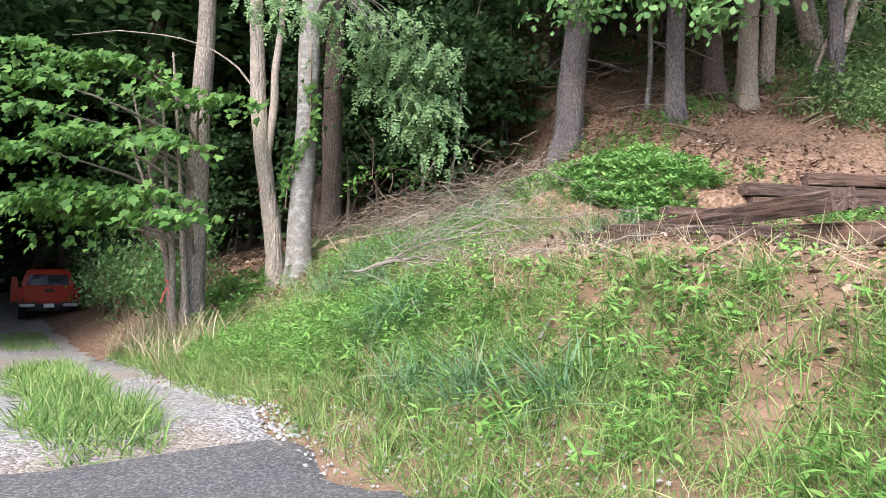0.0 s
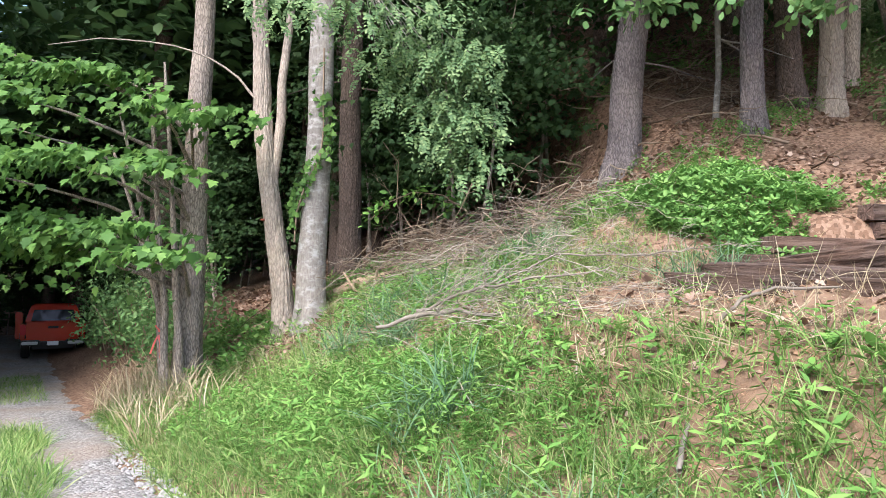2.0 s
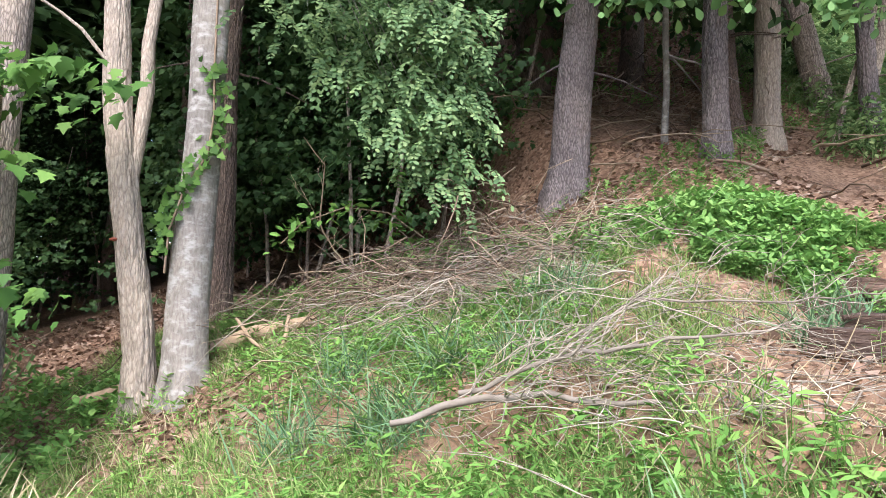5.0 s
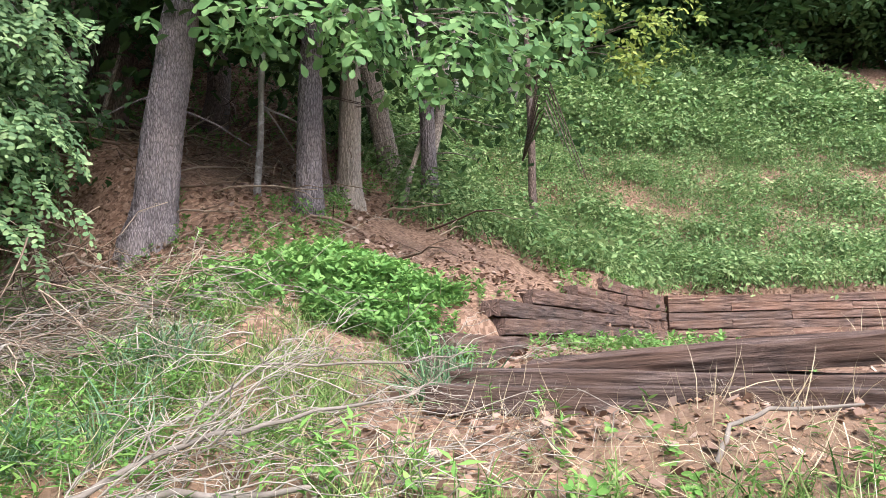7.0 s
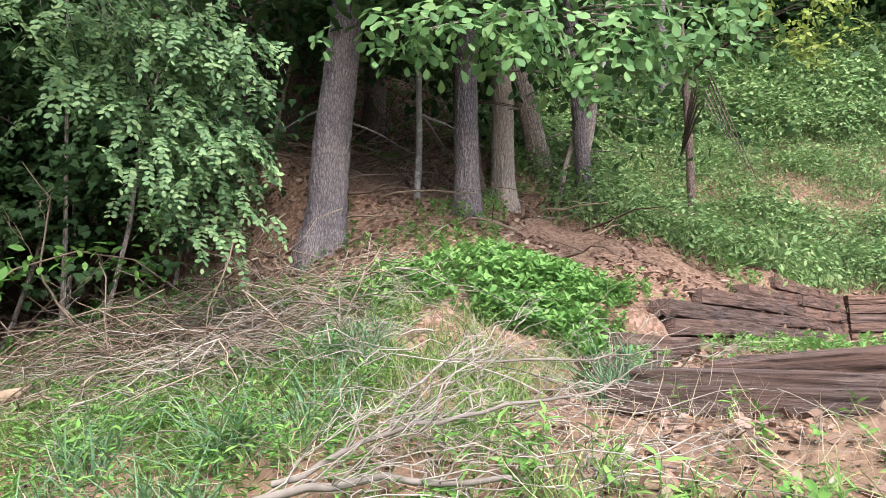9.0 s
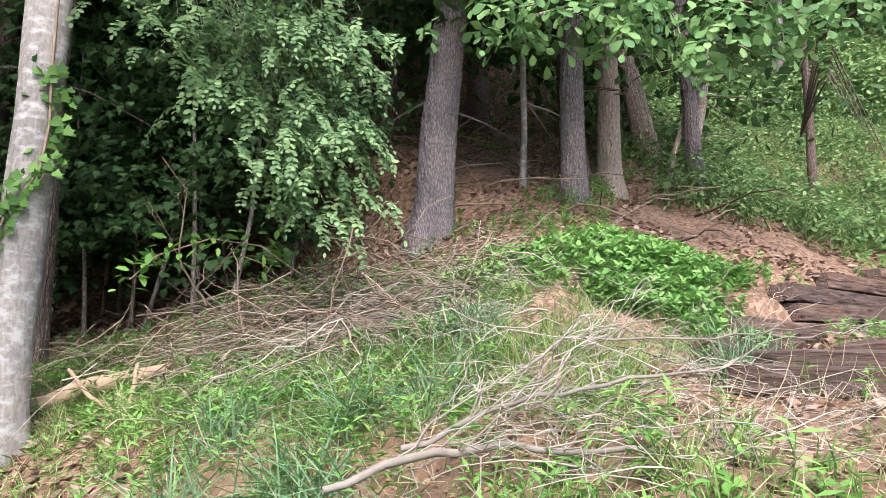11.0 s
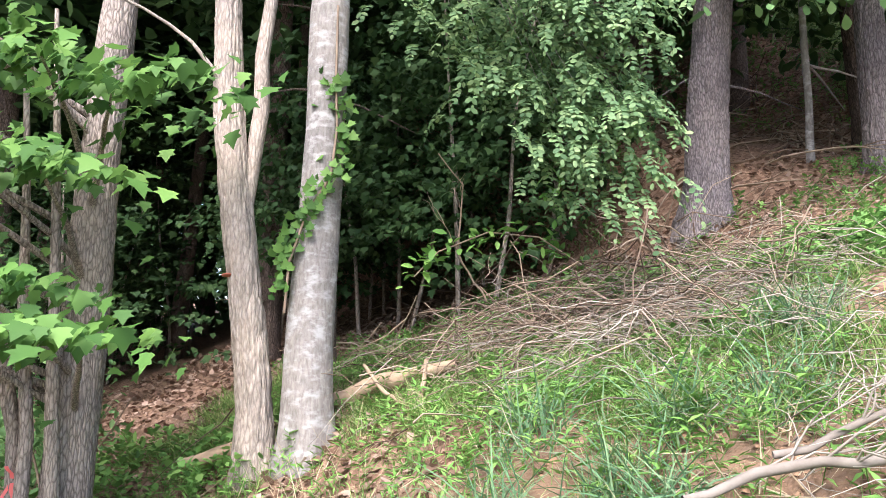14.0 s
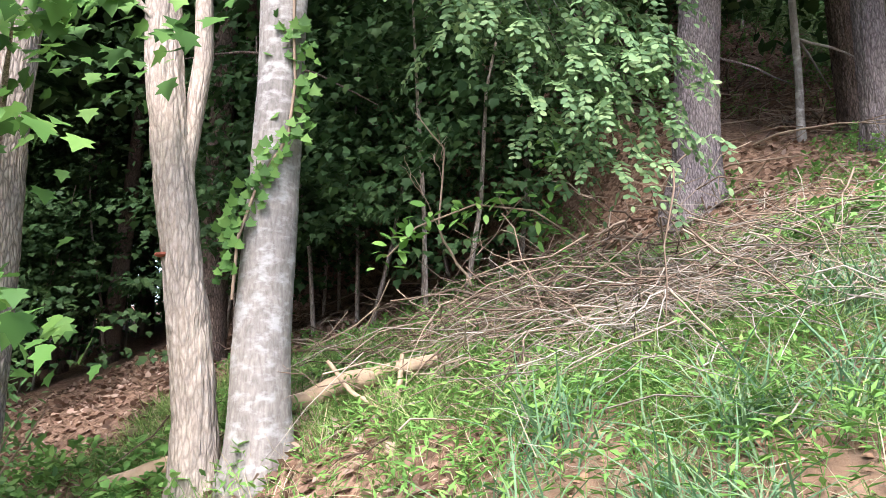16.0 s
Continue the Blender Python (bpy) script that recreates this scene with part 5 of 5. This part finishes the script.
def dead_wood():
    g = np.random.default_rng(61)
    twigs("brush_pile", "tangled heap of dry tan twigs and stems", 330, (-1.5, 11.55), (0.8, 0.5), 0.75, 0.0056, M_TWIG, g, 0.6, "stuff", 0.4)
    twigs("brush_pile_grey", "heap of thin grey twigs beside the tan brush", 170, (-1.15, 10.95), (0.55, 0.4), 0.6, 0.005, M_TWIG_GREY, g, 0.4, "stuff", 0.15)
    twigs("arching_stems", "pale dry stems arching out of the brush heap", 110, (-1.35, 11.3), (0.9, 0.45), 0.9, 0.0042, M_TWIG_GREY, g, 0.8, "stuff", 0.3)
    twigs("strewn_twigs", "thin dry twigs strewn across the bank", 120, (-0.6, 9.0), (0.7, 0.9), 0.7, 0.0042, M_TWIG_GREY, g, 0.3, "stuff", 0.08)
    twigs("forest_floor_sticks", "dead sticks lying over the forest floor", 150, (1.6, 17.0), (3.2, 2.2), 1.2, 0.016, M_TWIG, g, 0.1, "stuff", 0.05)
    twigs("bracken_stems", "dark bare stems at the edge of the wood", 90, (-2.6, 12.7), (0.8, 0.5), 0.7, 0.006, M_TWIG, g, 0.6, "stuff", 0.2)

    def branch(name, label, rows, material, twigs_n, tl):
        root = tagged(empty(name), label, "branch")
        pts = np.array([(x, y, max(z, H(x, y) + r)) for x, y, z, r in rows])
        q, t = np.linspace(0, 1, 16), np.linspace(0, 1, len(rows))
        fine = np.stack([np.interp(q, t, pts[:, i]) for i in range(3)], -1) + (g.random((16, 3)) - 0.5) * min(0.03, 0.018 * float(np.linalg.norm(pts[-1] - pts[0])))
        rad = np.interp(q, t, [r[3] for r in rows])
        mesh_object("stem", *tube(fine, rad, 10, 0.45 if material is M_WOOD_RAW else 0.2, 3), M_BRANCH if material is M_TWIG_GREY else material, root, True)
        for _ in range(twigs_n):
            k = int(g.integers(3, 15))
            d = fine[min(15, k + 1)] - fine[k - 1]
            d /= np.linalg.norm(d)
            e = fine[k] + (d * 0.6 + (g.random(3) - 0.5) * (1.4, 1.4, 0.9) + np.array((0, 0, 0.12))) * tl * (0.4 + g.random())
            e[2] = max(e[2], H(e[0], e[1]) + 0.03)
            pts2 = bend(fine[k], e, 0.05, 8, 0.10 * tl, g)
            pieces = [tube(pts2, np.linspace(min(0.005, rad[k] * 0.5), 0.0014, 8), 5)]
            for _ in range(3):
                j = int(g.integers(2, 7))
                w = pts2[7] - pts2[0]
                e2 = pts2[j] + w * 0.35 + (g.random(3) - 0.5) * np.array((0.5, 0.5, 0.4)) * tl
                e2[2] = max(e2[2], H(e2[0], e2[1]) + 0.02)
                pieces.append(tube(bend(pts2[j], e2, 0.02, 5, 0.06 * tl, g), np.linspace(0.0026, 0.0011, 5), 4))
            mesh_object("twig", *joined(pieces), material, root, True)

    branch("fallen_branch", "fallen bare grey branch with forking twigs", [(-2.1, 8.8, 0.85, 0.016), (-1.74, 8.8, 0.98, 0.020), (-1.4, 8.6, 1.03, 0.016), (-1.04, 8.35, 1.02, 0.013), (-0.5, 8.0, 1.05, 0.007)], M_TWIG_GREY, 20, 0.6)
    branch("fallen_branch", "fallen bare forked branch with pale twigs", [(-1.74, 8.82, 1.0, 0.015), (-1.25, 8.75, 1.2, 0.012), (-0.75, 8.55, 1.3, 0.009), (-0.2, 8.45, 1.38, 0.005)], M_TWIG_GREY, 20, 0.6)
    branch("fallen_branch", "pale dry branch lying across the grass", [(-1.1, 9.2, 1.25, 0.009), (-0.6, 9.4, 1.5, 0.008), (0.1, 9.1, 1.5, 0.006), (0.6, 8.9, 1.55, 0.004)], M_TWIG_GREY, 24, 0.45)
    branch("rotting_log", "split bare rotting log on leaf litter", [(-5.1, 12.6, 0.45, 0.045), (-4.5, 12.5, 0.62, 0.07), (-3.9, 12.4, 0.95, 0.06), (-3.3, 12.2, 1.17, 0.075), (-2.75, 12.02, 1.30, 0.045)], M_WOOD_RAW, 4, 0.35)
    branch("stick", "short pale stick lying on the clay", [(0.02, 6.0, 0.55, 0.012), (0.05, 6.15, 0.6, 0.012), (0.1, 6.32, 0.68, 0.010)], M_TWIG_GREY, 0, 0.1)
    branch("stick", "bleached curved stick beside a sleeper", [(0.42, 7.32, 1.08, 0.012), (0.55, 7.32, 1.22, 0.011), (0.7, 7.22, 1.275, 0.010), (0.95, 6.93, 1.29, 0.006)], M_TWIG_GREY, 1, 0.2)
    branch("hanging_vine", "leafless vine arching out of the brush pile", [(-2.5, 12.0, 1.8, 0.010), (-2.75, 11.9, 2.2, 0.008), (-2.7, 11.8, 2.75, 0.006), (-2.9, 11.8, 3.0, 0.004)], M_TWIG, 3, 0.3)
    branch("stick", "short upright dead stick beside a rotting log", [(-3.05, 11.8, 1.0, 0.02), (-3.02, 11.85, 1.15, 0.02), (-3.0, 11.88, 1.34, 0.014)], M_WOOD_RAW, 0, 0.1)
    branch("stick", "broken bare stick leaning on a rotting log", [(-3.5, 12.0, 1.3, 0.015), (-3.35, 11.95, 1.1, 0.018), (-3.15, 11.8, 0.95, 0.014)], M_WOOD_RAW, 0, 0.1)
    # bracket fungus and paint mark on the trunks
    for nm, label, cat, at, mat, sx in (("bracket_fungus", "small red-brown bracket fungus on flaking bark", "fungus", (-4.565, 11.785, 2.0), plain("fungus_red", (0.25, 0.07, 0.04), 0.6), (0.05, 0.04, 0.018)),
                                        ("paint_mark", "faded orange paint mark on a pine trunk", "mark", (1.945, 13.575, 3.72), plain("orange_mark", (0.42, 0.16, 0.05), 0.8), (0.05, 0.012, 0.05))):
        bm = bmesh.new()
        bmesh.ops.create_icosphere(bm, subdivisions=2, radius=1.0)
        for q in bm.verts:
            q.co *= 1 + 0.18 * noise.noise(q.co * 2.0)
        bmesh.ops.scale(bm, verts=bm.verts, vec=sx)
        bmesh.ops.rotate(bm, verts=bm.verts, cent=(0, 0, 0), matrix=Matrix.Rotation(radians(-33), 3, "Z"))
        bmesh.ops.translate(bm, verts=bm.verts, vec=at)
        tagged(part(nm, bm, mat, None), label, cat)
    # leafy vine over the brush
    root = tagged(empty("trailing_vine"), "leafy green vine trailing over the brush pile", "vine")
    pts = [(-1.6, 11.7, 1.95), (-2.1, 11.75, 2.3), (-2.5, 11.8, 2.35), (-2.9, 11.85, 2.2), (-3.1, 11.9, 2.0)]
    mesh_object("stem", *tube(pts, [0.007] * 5, 5), M_TWIG, root)
    c = np.concatenate([bend(pts[i], pts[i + 1], 0, 5) for i in range(4)] + [bend((-2.0, 11.8, 2.1), (-1.95, 11.8, 2.9), 0, 6)])
    mesh_object("foliage", *leaf_cloud(c, (0.07, 0.06, 0.05), 5, OVAL, 0.10, 0.5, g), M_WEED, root)
    # pink ribbon on the maple's thin stem
    root = tagged(empty("marker_ribbon"), "pink plastic marker ribbon tied to a stem", "ribbon")
    m = plain("pink_ribbon", (0.75, 0.16, 0.14), 0.5)
    for k, (dx, dz) in enumerate(((-0.10, -0.28), (0.06, -0.34), (-0.02, 0.12))):
        a = np.array((-6.2, 11.95, 0.42))
        e = a + (dx, -0.06, dz)
        q = bend(a, e, 0.03, 5, 0.02, g)
        v = np.concatenate([q, q + (0.026, 0.008, 0.0)])
        f = [(i, i + 1, i + 6, i + 5) for i in range(4)]
        mesh_object("tail", v, f, m, root)


grass()
shrubs()
weeds()
brambles()
litter()
dead_wood()
